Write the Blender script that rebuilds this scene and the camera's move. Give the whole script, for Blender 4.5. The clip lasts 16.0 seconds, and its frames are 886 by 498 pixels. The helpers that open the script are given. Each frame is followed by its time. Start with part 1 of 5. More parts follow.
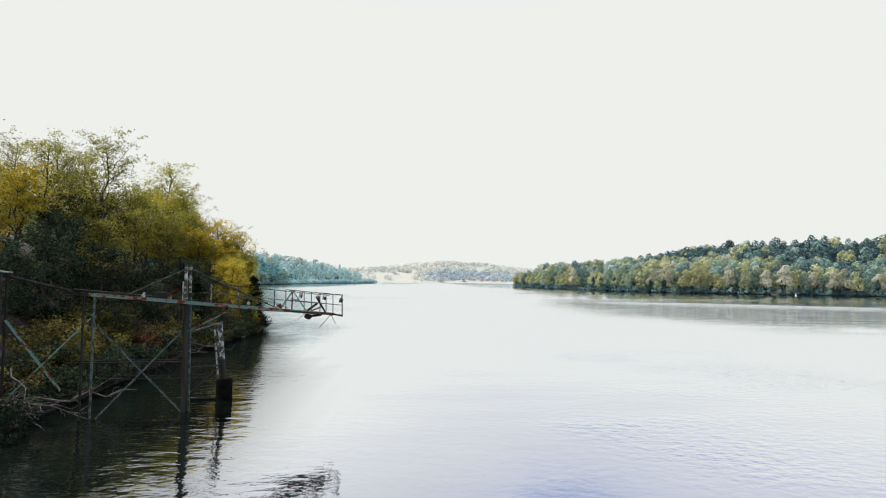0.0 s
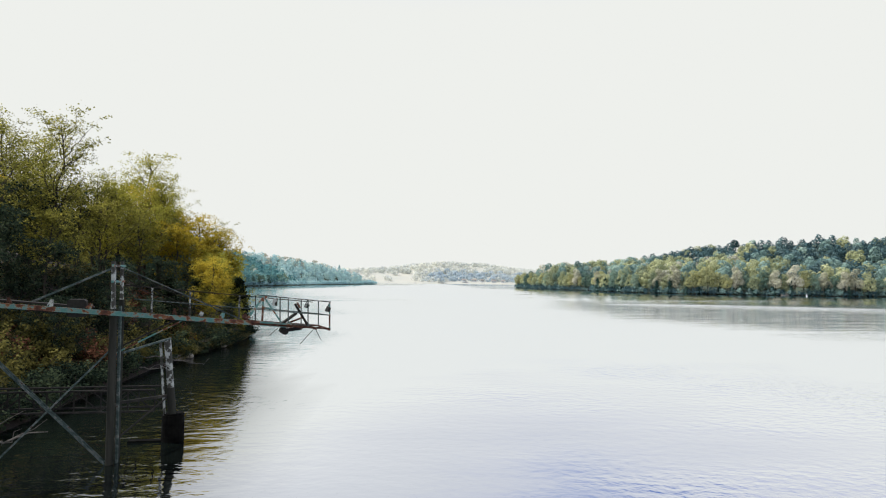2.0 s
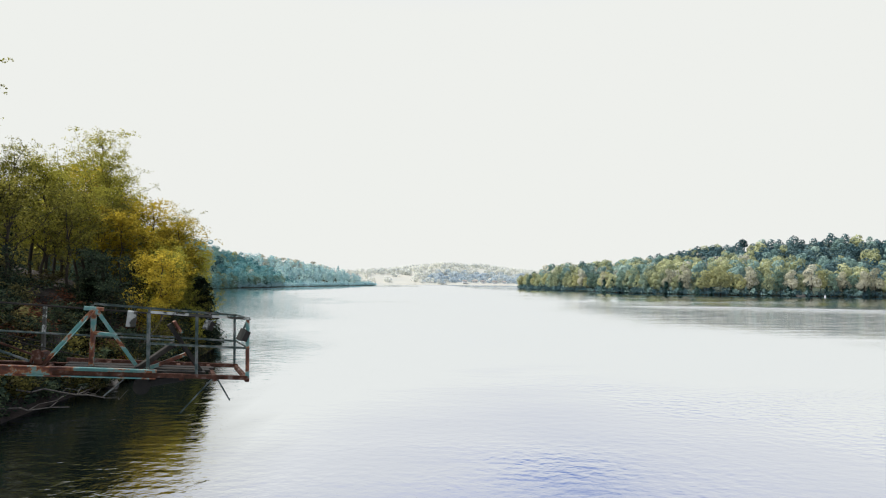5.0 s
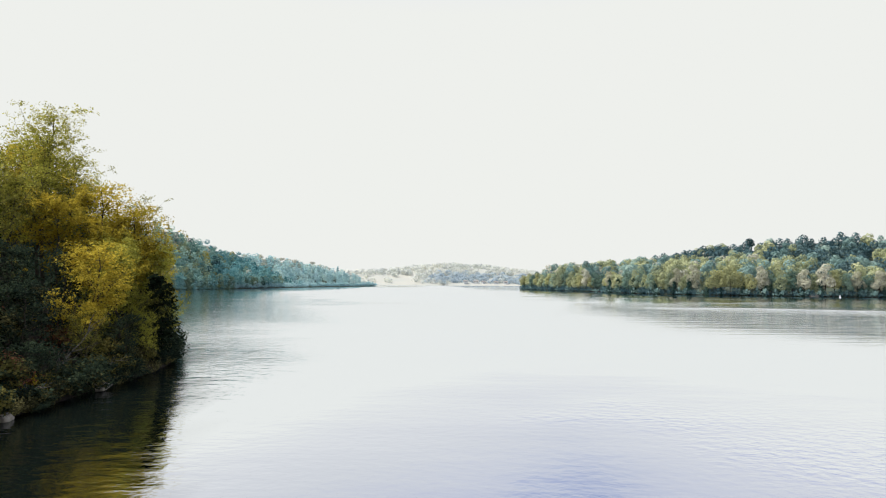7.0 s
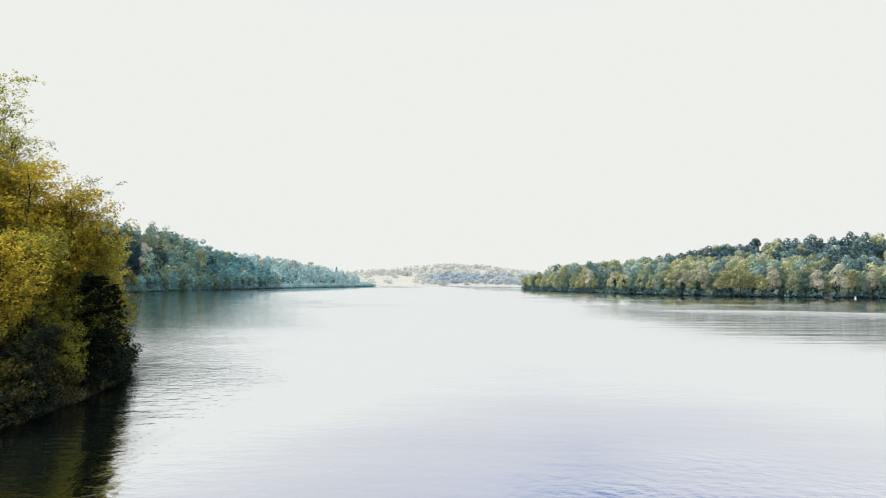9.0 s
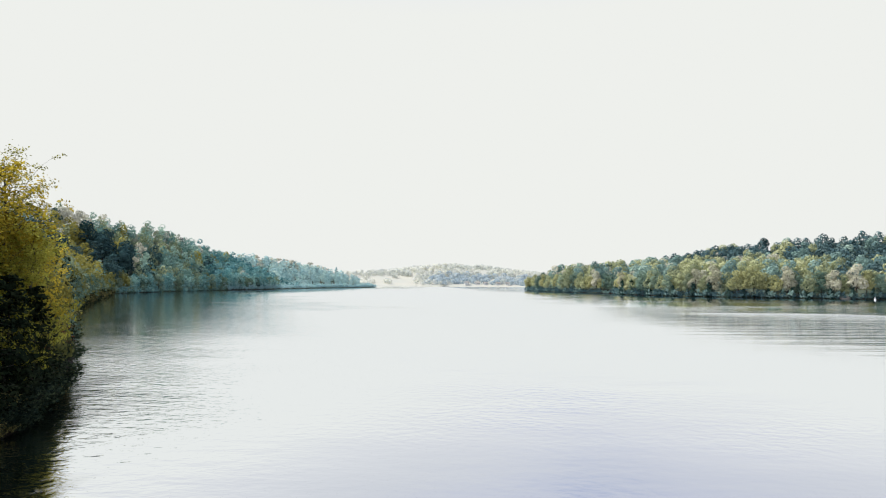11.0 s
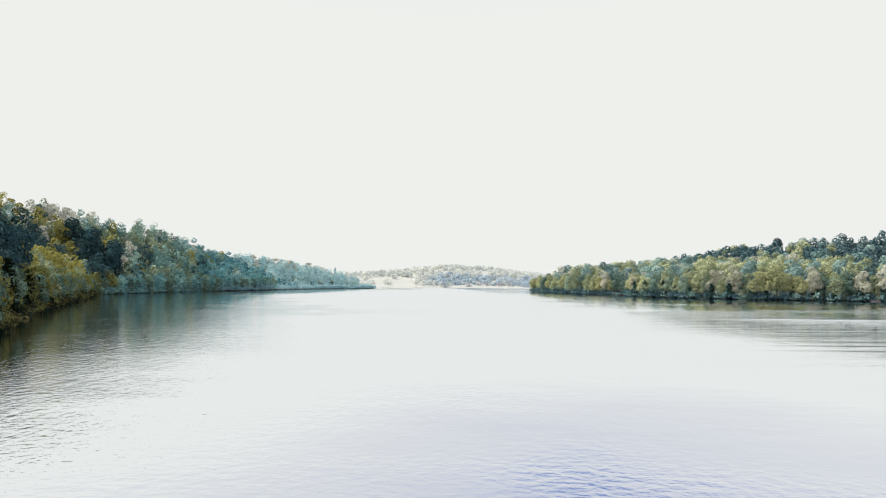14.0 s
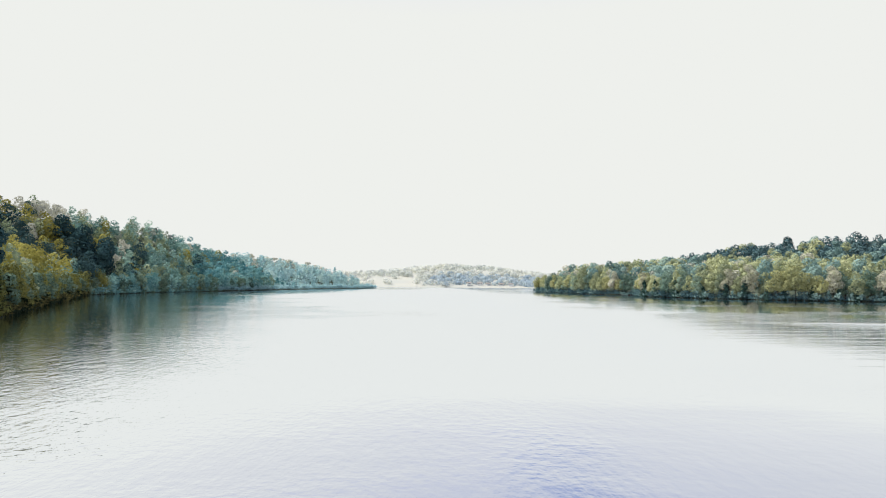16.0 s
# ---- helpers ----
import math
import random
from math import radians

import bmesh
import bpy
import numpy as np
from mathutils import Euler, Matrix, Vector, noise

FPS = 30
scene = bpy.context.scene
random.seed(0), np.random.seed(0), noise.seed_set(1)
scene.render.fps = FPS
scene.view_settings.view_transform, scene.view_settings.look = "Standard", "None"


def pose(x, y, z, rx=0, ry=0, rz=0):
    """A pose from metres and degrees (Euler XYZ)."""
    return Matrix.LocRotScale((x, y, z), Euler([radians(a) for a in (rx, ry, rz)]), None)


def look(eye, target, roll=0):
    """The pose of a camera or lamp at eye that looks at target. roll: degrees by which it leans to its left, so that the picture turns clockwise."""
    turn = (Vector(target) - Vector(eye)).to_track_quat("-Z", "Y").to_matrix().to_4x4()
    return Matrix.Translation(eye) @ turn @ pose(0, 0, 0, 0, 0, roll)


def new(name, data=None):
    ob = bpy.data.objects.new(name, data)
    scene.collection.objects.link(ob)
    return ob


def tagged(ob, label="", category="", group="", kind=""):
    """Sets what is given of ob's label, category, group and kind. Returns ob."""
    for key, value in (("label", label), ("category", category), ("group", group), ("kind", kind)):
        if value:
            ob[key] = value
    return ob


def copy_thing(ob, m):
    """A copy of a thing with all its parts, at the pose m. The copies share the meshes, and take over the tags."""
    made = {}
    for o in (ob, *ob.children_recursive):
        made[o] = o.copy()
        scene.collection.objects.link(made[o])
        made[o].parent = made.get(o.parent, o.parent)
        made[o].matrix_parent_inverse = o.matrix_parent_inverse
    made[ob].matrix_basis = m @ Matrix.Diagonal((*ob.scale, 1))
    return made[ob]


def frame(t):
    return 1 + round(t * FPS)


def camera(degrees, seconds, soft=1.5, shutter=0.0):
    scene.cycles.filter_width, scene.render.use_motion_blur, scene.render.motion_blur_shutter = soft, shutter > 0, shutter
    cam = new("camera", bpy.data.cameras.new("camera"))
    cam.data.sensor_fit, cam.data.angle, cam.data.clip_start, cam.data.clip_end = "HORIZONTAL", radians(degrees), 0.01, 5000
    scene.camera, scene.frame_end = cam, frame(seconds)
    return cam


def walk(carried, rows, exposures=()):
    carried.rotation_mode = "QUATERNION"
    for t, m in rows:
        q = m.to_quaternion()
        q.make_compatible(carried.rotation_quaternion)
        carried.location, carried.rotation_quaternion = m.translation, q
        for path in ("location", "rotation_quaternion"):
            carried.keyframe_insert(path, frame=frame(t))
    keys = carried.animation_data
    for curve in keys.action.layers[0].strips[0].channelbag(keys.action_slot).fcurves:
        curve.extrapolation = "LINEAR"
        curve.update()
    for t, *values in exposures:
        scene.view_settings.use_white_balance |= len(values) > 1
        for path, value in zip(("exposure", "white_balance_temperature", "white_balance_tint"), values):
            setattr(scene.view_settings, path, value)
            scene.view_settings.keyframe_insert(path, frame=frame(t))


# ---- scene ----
cam = camera(73.7, 16.0, soft=1.1)
PATH = [
    (0, (-0.246, -1.137, 6.424), (-0.189, 0.860, 6.526), 0.7),
    (0.5, (-0.410, 0.752, 6.422), (-0.353, 2.749, 6.525), 0.6),
    (1, (-0.568, 2.654, 6.426), (-0.510, 4.651, 6.530), 0.6),
    (1.5, (-0.701, 4.592, 6.436), (-0.643, 6.589, 6.541), 0.6),
    (2, (-0.826, 6.561, 6.438), (-0.769, 8.557, 6.543), 0.6),
    (2.5, (-0.933, 8.560, 6.426), (-0.875, 10.556, 6.533), 0.5),
    (3, (-1.059, 10.568, 6.399), (-1.001, 12.565, 6.506), 0.5),
    (3.5, (-1.164, 12.624, 6.368), (-1.107, 14.620, 6.476), 0.5),
    (4, (-1.263, 14.791, 6.325), (-1.205, 16.787, 6.433), 0.5),
    (6.5, (-1.580, 26.546, 6.134), (-1.524, 28.542, 6.246), 0.4),
    (7, (-1.662, 28.825, 6.122), (-1.606, 30.821, 6.233), 0.4),
    (7.5, (-1.763, 31.148, 6.123), (-1.707, 33.144, 6.234), 0.4),
    (8, (-1.883, 33.528, 6.130), (-1.826, 35.524, 6.242), 0.5),
    (8.5, (-2.050, 35.909, 6.139), (-1.993, 37.905, 6.252), 0.4),
    (9, (-2.297, 38.343, 6.146), (-2.239, 40.339, 6.259), 0.4),
    (11.5, (-4.107, 50.735, 6.191), (-4.048, 52.730, 6.306), 0.4),
    (12, (-4.490, 53.317, 6.197), (-4.430, 55.312, 6.312), 0.4),
    (12.5, (-4.883, 55.974, 6.202), (-4.823, 57.970, 6.318), 0.4),
    (13, (-5.286, 58.696, 6.207), (-5.226, 60.692, 6.324), 0.5),
    (13.5, (-5.705, 61.460, 6.213), (-5.644, 63.456, 6.330), 0.5),
    (14, (-6.145, 64.243, 6.219), (-6.083, 66.238, 6.337), 0.5),
    (14.5, (-6.606, 67.033, 6.224), (-6.543, 69.028, 6.343), 0.4),
    (15, (-7.081, 69.825, 6.228), (-7.017, 71.820, 6.347), 0.4),
    (15.5, (-7.562, 72.617, 6.231), (-7.498, 74.613, 6.349), 0.5),
    (16, (-8.043, 75.412, 6.232), (-7.979, 77.408, 6.349), 0.5),
]
walk(cam, [(t, look(e, g, r)) for t, e, g, r in PATH])

# ---- sky and sun ----
SUN_AZ, SUN_EL = radians(-72), radians(57)      # azimuth from straight ahead, to the left
world = bpy.data.worlds.new("hazy_sky")
scene.world = world
world.use_nodes = True
nt = world.node_tree
nt.nodes.clear()


def node(tree, kind, **values):
    n = tree.nodes.new(kind)
    for k, v in values.items():
        n.inputs[k.replace("_", " ")].default_value = v
    return n


sky = nt.nodes.new("ShaderNodeTexSky")
sky.sky_type, sky.sun_disc = "NISHITA", False
sky.sun_elevation, sky.sun_rotation = SUN_EL, SUN_AZ
sky.dust_density = 1.0
clear = node(nt, "ShaderNodeBackground", Strength=0.15)
deep = nt.nodes.new("ShaderNodeVectorMath")
deep.operation = "MULTIPLY"
deep.inputs[1].default_value = (0.6, 0.84, 1.2)
nt.links.new(sky.outputs[0], deep.inputs[0])
nt.links.new(deep.outputs[0], clear.inputs[0])
veil = node(nt, "ShaderNodeBackground", Color=(0.855, 0.87, 0.84, 1), Strength=1.0)
coord = nt.nodes.new("ShaderNodeTexCoord")
split = nt.nodes.new("ShaderNodeSeparateXYZ")
nt.links.new(coord.outputs["Generated"], split.inputs[0])
# the high cloud is thinner, so bluer, than the haze round the horizon
hue = nt.nodes.new("ShaderNodeValToRGB")
hue.color_ramp.elements[0].position, hue.color_ramp.elements[0].color = 0.42, (0.855, 0.87, 0.84, 1)
hue.color_ramp.elements[1].position, hue.color_ramp.elements[1].color = 0.6, (0.74, 0.77, 0.9, 1)
nt.links.new(split.outputs[2], hue.inputs[0])
nt.links.new(hue.outputs[0], veil.inputs["Color"])
rise = nt.nodes.new("ShaderNodeMapRange")
rise.interpolation_type = "SMOOTHSTEP"
for k, v in zip(("From Min", "From Max", "To Min", "To Max"), (0.42, 0.62, 1.0, 0.25)):
    rise.inputs[k].default_value = v
cloud = node(nt, "ShaderNodeTexNoise", Scale=3.5, Detail=4)
nt.links.new(coord.outputs["Generated"], cloud.inputs["Vector"])
lower = nt.nodes.new("ShaderNodeMath")
lower.operation = "MULTIPLY_ADD"
lower.inputs[1].default_value = -0.3
nt.links.new(cloud.outputs[0], lower.inputs[0])
nt.links.new(split.outputs[2], lower.inputs[2])
nt.links.new(lower.outputs[0], rise.inputs[0])
# a blue gap in the cloud, high over the bay
GAP_AZ, GAP_EL = radians(16), radians(44)
gap_way = nt.nodes.new("ShaderNodeVectorMath")
gap_way.operation = "DISTANCE"
gap_way.inputs[1].default_value = (math.sin(GAP_AZ) * math.cos(GAP_EL), math.cos(GAP_AZ) * math.cos(GAP_EL), math.sin(GAP_EL))
fray = node(nt, "ShaderNodeTexNoise", Scale=6.0, Detail=5)
nt.links.new(coord.outputs["Generated"], fray.inputs["Vector"])
torn = nt.nodes.new("ShaderNodeMath")
torn.operation = "MULTIPLY_ADD"
torn.inputs[1].default_value = 0.2
nt.links.new(coord.outputs["Generated"], gap_way.inputs[0])
nt.links.new(fray.outputs[0], torn.inputs[0])
nt.links.new(gap_way.outputs["Value"], torn.inputs[2])
edge = nt.nodes.new("ShaderNodeMapRange")
edge.interpolation_type = "SMOOTHSTEP"
for k, v in zip(("From Min", "From Max", "To Min", "To Max"), (0.24, 0.4, 0.0, 1.0)):
    edge.inputs[k].default_value = v
nt.links.new(torn.outputs[0], edge.inputs[0])
thick = nt.nodes.new("ShaderNodeMath")
thick.operation = "MULTIPLY"
nt.links.new(rise.outputs[0], thick.inputs[0])
nt.links.new(edge.outputs[0], thick.inputs[1])
mixed = nt.nodes.new("ShaderNodeMixShader")
nt.links.new(thick.outputs[0], mixed.inputs[0])
nt.links.new(clear.outputs[0], mixed.inputs[1])
nt.links.new(veil.outputs[0], mixed.inputs[2])
nt.links.new(mixed.outputs[0], nt.nodes.new("ShaderNodeOutputWorld").inputs[0])

sun = new("sun", bpy.data.lights.new("sun", "SUN"))
sun.data.energy, sun.data.angle, sun.data.color = 5.0, radians(2), (1, 0.96, 0.88)
toward = Vector((math.sin(SUN_AZ) * math.cos(SUN_EL), math.cos(SUN_AZ) * math.cos(SUN_EL), math.sin(SUN_EL)))
sun.matrix_world = look(toward * 300, (0, 0, 0))


# ---- materials ----
def material(name):
    m = bpy.data.materials.new(name)
    m.use_nodes = True
    m.node_tree.nodes.clear()
    return m, m.node_tree, m.node_tree.links.new


def ramp(t, stops):
    r = t.nodes.new("ShaderNodeValToRGB")
    while len(r.color_ramp.elements) < len(stops):
        r.color_ramp.elements.new(0.5)
    for e, (p, c) in zip(r.color_ramp.elements, stops):
        e.position, e.color = p, (*c, 1)
    return r


def noise_node(t, link, scale, detail=4, rough=0.6, where="Object", stretch=None):
    c = t.nodes.new("ShaderNodeTexCoord")
    n = node(t, "ShaderNodeTexNoise", Scale=scale, Detail=detail, Roughness=rough)
    if stretch:
        m = node(t, "ShaderNodeMapping", Scale=stretch)
        link(c.outputs[where], m.inputs[0])
        link(m.outputs[0], n.inputs["Vector"])
    else:
        link(c.outputs[where], n.inputs["Vector"])
    return n


def leaf_material(name, low, mid, high, translucent=0.45, patch=0.35, speckle=0.5, tinted=False):
    """Leaves: each with a shade of its own, in drifts some metres wide; tinted: each tree of a joined wood has its own shade too."""
    m, t, link = material(name)
    geo = t.nodes.new("ShaderNodeNewGeometry")
    drift = node(t, "ShaderNodeTexNoise", Scale=patch, Detail=3)
    link(geo.outputs["Position"], drift.inputs["Vector"])
    blend = node(t, "ShaderNodeMix", Factor=1 - speckle)
    link(geo.outputs["Random Per Island"], blend.inputs["A"])
    link(drift.outputs[0], blend.inputs["B"])
    shift = node(t, "ShaderNodeMath")
    shift.operation = "MULTIPLY_ADD"
    if tinted:
        own = t.nodes.new("ShaderNodeAttribute")
        own.attribute_name = "tree_shade"
        link(own.outputs["Fac"], shift.inputs[0])
        shift.inputs[1].default_value = 0.36
    else:
        own = t.nodes.new("ShaderNodeObjectInfo")
        link(own.outputs["Random"], shift.inputs[0])
        shift.inputs[1].default_value = 0.26
    link(blend.outputs["Result"], shift.inputs[2])
    col = ramp(t, [(0.3, low), (0.62, mid), (0.92, high)])
    link(shift.outputs[0], col.inputs[0])
    d = t.nodes.new("ShaderNodeBsdfDiffuse")
    tr = t.nodes.new("ShaderNodeBsdfTranslucent")
    link(col.outputs[0], d.inputs[0])
    link(col.outputs[0], tr.inputs[0])
    mx = node(t, "ShaderNodeMixShader", Fac=translucent)
    link(d.outputs[0], mx.inputs[1])
    link(tr.outputs[0], mx.inputs[2])
    link(mx.outputs[0], t.nodes.new("ShaderNodeOutputMaterial").inputs[0])
    return m


def surface(name, stops, scale=3, rough=0.85, bump=0.4, metal=0.0, stretch=None, detail=6, dist=0.02, spec=0.3):
    m, t, link = material(name)
    n = noise_node(t, link, scale, detail, 0.62, stretch=stretch)
    col = ramp(t, stops)
    link(n.outputs[0], col.inputs[0])
    b = node(t, "ShaderNodeBsdfPrincipled", Roughness=rough, Metallic=metal, Specular_IOR_Level=spec)
    link(col.outputs[0], b.inputs["Base Color"])
    fine = noise_node(t, link, scale * 7, 5, 0.7, stretch=stretch)
    bp = node(t, "ShaderNodeBump", Strength=bump, Distance=dist)
    link(fine.outputs[0], bp.inputs["Height"])
    link(bp.outputs[0], b.inputs["Normal"])
    link(b.outputs[0], t.nodes.new("ShaderNodeOutputMaterial").inputs[0])
    return m


GOLD = leaf_material("leaves_gold", (0.145, 0.115, 0.017), (0.415, 0.318, 0.037), (0.65, 0.505, 0.07), 0.5, speckle=0.35)
LEMON = leaf_material("leaves_lemon_green", (0.125, 0.125, 0.026), (0.37, 0.35, 0.058), (0.6, 0.56, 0.115), 0.52, speckle=0.35)
SPRING = leaf_material("leaves_new_spring", (0.075, 0.08, 0.022), (0.25, 0.245, 0.055), (0.5, 0.46, 0.11), 0.55, speckle=0.4)
OLIVE = leaf_material("leaves_olive", (0.046, 0.05, 0.015), (0.18, 0.171, 0.037), (0.4, 0.365, 0.078), 0.47, speckle=0.4)
# understory green, darkened in colour to stand for canopy shade
GREEN = leaf_material("leaves_green_shaded", (0.01, 0.018, 0.013), (0.031, 0.047, 0.031), (0.085, 0.11, 0.06), 0.35)
BRUSH = leaf_material("leaves_brush", (0.034, 0.034, 0.016), (0.11, 0.104, 0.044), (0.24, 0.215, 0.09), 0.4)
DULL = leaf_material("leaves_dull_olive", (0.04, 0.04, 0.014), (0.125, 0.115, 0.035), (0.28, 0.245, 0.075), 0.42, speckle=0.4)
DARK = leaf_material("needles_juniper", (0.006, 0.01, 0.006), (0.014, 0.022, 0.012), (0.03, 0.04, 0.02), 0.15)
RUSSET = leaf_material("leaves_russet", (0.06, 0.028, 0.016), (0.16, 0.07, 0.04), (0.28, 0.13, 0.08), 0.3)
SHORE_GOLD = leaf_material("leaves_shore_gold", (0.08, 0.08, 0.024), (0.21, 0.19, 0.048), (0.4, 0.35, 0.09), 0.4, 0.25, 0.25)
SHORE_OLIVE = leaf_material("leaves_shore_olive", (0.05, 0.062, 0.024), (0.17, 0.175, 0.06), (0.36, 0.34, 0.11), 0.4, 0.25, 0.25)
SHORE_GREEN = leaf_material("leaves_shore_green", (0.04, 0.075, 0.058), (0.13, 0.2, 0.145), (0.32, 0.4, 0.27), 0.2, 0.25, 0.2)
# the blue of these shore leaves is haze worked into their colour
SHORE_TEAL = leaf_material("leaves_shore_hazed_teal", (0.05, 0.14, 0.15), (0.16, 0.33, 0.32), (0.38, 0.56, 0.48), 0.2, 0.2, 0.25)
# eastern spring leaves, paled and blued in colour to imitate haze
EAST = leaf_material("leaves_olive_hazed", (0.19, 0.235, 0.17), (0.41, 0.44, 0.25), (0.6, 0.61, 0.36), 0.35, 0.06, 0.1, True)
EASTGREEN = leaf_material("leaves_green_hazed", (0.11, 0.2, 0.2), (0.24, 0.36, 0.33), (0.42, 0.54, 0.46), 0.35, 0.06, 0.1, True)
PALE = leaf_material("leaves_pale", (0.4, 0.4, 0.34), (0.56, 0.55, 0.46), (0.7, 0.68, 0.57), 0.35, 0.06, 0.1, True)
SUNNY = leaf_material("leaves_sunny", (0.16, 0.15, 0.045), (0.36, 0.33, 0.09), (0.56, 0.51, 0.16), 0.35, 0.06, 0.1, True)
# western hill leaves, lightened in colour to suggest haze
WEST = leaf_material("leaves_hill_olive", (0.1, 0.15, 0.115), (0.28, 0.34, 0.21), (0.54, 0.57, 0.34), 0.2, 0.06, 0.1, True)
# pine needles with haze lifted into their blue-grey colour
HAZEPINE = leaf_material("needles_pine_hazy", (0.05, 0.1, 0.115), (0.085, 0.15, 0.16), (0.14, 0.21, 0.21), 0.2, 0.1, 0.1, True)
# hill green, raised and blued for the same painted haze
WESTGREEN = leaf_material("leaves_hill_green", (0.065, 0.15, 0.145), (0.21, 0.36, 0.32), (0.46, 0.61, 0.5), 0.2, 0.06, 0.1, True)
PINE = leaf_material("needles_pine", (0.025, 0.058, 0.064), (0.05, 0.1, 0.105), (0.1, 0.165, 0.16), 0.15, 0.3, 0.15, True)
# haze over the farther hill, painted in as blue-green leaves
TEAL = leaf_material("leaves_hazed_teal", (0.06, 0.17, 0.19), (0.15, 0.34, 0.355), (0.32, 0.54, 0.51), 0.3, 0.06, 0.1, True)
# distance haze is painted into these three pale leaf colours
MIST = leaf_material("leaves_hazed_spit", (0.3, 0.48, 0.5), (0.44, 0.62, 0.63), (0.62, 0.75, 0.68), 0.45, 0.04, 0.1, True)
FARSHORE = leaf_material("leaves_hazed_far_shore", (0.38, 0.47, 0.54), (0.47, 0.56, 0.62), (0.6, 0.66, 0.67), 0.5, 0.03, 0.1, True)
HAZE = leaf_material("leaves_hazed_remote", (0.62, 0.66, 0.63), (0.7, 0.72, 0.68), (0.78, 0.78, 0.71), 0.5, 0.01, 0.08, True)
# single eastern trees, spring tones likewise paled for haze
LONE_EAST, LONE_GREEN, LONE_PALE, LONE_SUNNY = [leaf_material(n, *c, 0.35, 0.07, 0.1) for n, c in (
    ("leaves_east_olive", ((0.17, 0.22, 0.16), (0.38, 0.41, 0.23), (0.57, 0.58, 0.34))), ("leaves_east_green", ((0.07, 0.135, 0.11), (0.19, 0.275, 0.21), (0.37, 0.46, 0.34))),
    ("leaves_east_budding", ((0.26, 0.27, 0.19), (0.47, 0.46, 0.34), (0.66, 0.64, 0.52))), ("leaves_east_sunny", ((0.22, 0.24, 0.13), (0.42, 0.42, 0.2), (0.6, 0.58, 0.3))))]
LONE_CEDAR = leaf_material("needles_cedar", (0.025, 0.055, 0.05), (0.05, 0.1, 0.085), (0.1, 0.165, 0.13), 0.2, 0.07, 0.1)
BARK = surface("bark", [(0.3, (0.02, 0.017, 0.013)), (0.7, (0.065, 0.055, 0.044))], 4, stretch=(1, 1, 0.2))
PALEBARK = surface("bleached_wood", [(0.3, (0.05, 0.045, 0.038)), (0.7, (0.17, 0.155, 0.135))], 5, stretch=(1, 1, 0.3))
# leaf litter, its brown lowered further to hold the bank's shade
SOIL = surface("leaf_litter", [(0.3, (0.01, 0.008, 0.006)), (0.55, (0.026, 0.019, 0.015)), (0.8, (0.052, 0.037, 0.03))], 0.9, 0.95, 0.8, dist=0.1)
STONE = surface("shore_stone", [(0.3, (0.16, 0.14, 0.12)), (0.7, (0.42, 0.39, 0.35))], 3, 0.85, 0.6)
PAINT = surface("teal_paint_rusting", [(0.0, (0.05, 0.16, 0.15)), (0.44, (0.09, 0.23, 0.215)), (0.51, (0.16, 0.26, 0.24)), (0.53, (0.26, 0.11, 0.045)), (0.57, (0.13, 0.045, 0.025)), (0.65, (0.06, 0.025, 0.016)), (1.0, (0.04, 0.02, 0.015))], 2.6, 0.6, 0.5)
RUST = surface("rusted_steel", [(0.3, (0.022, 0.014, 0.011)), (0.55, (0.075, 0.034, 0.022)), (0.72, (0.17, 0.14, 0.125))], 8, 0.85, 0.7, spec=0.1)
DARKSTEEL = surface("dark_weathered_steel", [(0.3, (0.012, 0.013, 0.013)), (0.62, (0.035, 0.032, 0.028)), (0.8, (0.09, 0.09, 0.085))], 2.5, 0.8, 0.5, spec=0.1)
WHITEPAINT = surface("flaking_white_paint", [(0.35, (0.44, 0.46, 0.44)), (0.47, (0.33, 0.35, 0.33)), (0.51, (0.05, 0.05, 0.042)), (1, (0.025, 0.025, 0.022))], 3.4, 0.7, 0.5)
TIMBER = surface("dark_timber_pile", [(0.3, (0.012, 0.014, 0.012)), (0.7, (0.045, 0.045, 0.038))], 3, 0.9, 0.8, stretch=(1, 1, 0.12), spec=0.08)
GREYWOOD = surface("grey_weathered_steel", [(0.3, (0.02, 0.032, 0.03)), (0.5, (0.06, 0.085, 0.08)), (0.6, (0.15, 0.165, 0.155)), (0.68, (0.06, 0.035, 0.025))], 4, 0.85, 0.5, spec=0.15)
CONCRETE = surface("black_wet_concrete", [(0.3, (0.003, 0.003, 0.003)), (0.7, (0.009, 0.009, 0.008))], 4, 0.9, 0.5, spec=0.03)
LAMPSHELL = surface("chalky_white_metal", [(0.3, (0.6, 0.62, 0.64)), (0.75, (0.78, 0.78, 0.78))], 4, 0.5, 0.2)
UNDERGROWTH = surface("dark_undergrowth", [(0.3, (0.04, 0.055, 0.04)), (0.55, (0.08, 0.1, 0.07)), (0.8, (0.14, 0.14, 0.09))], 0.5, 0.95, 0.8, dist=0.2)
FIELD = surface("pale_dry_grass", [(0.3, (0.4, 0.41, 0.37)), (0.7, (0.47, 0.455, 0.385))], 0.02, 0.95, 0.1)


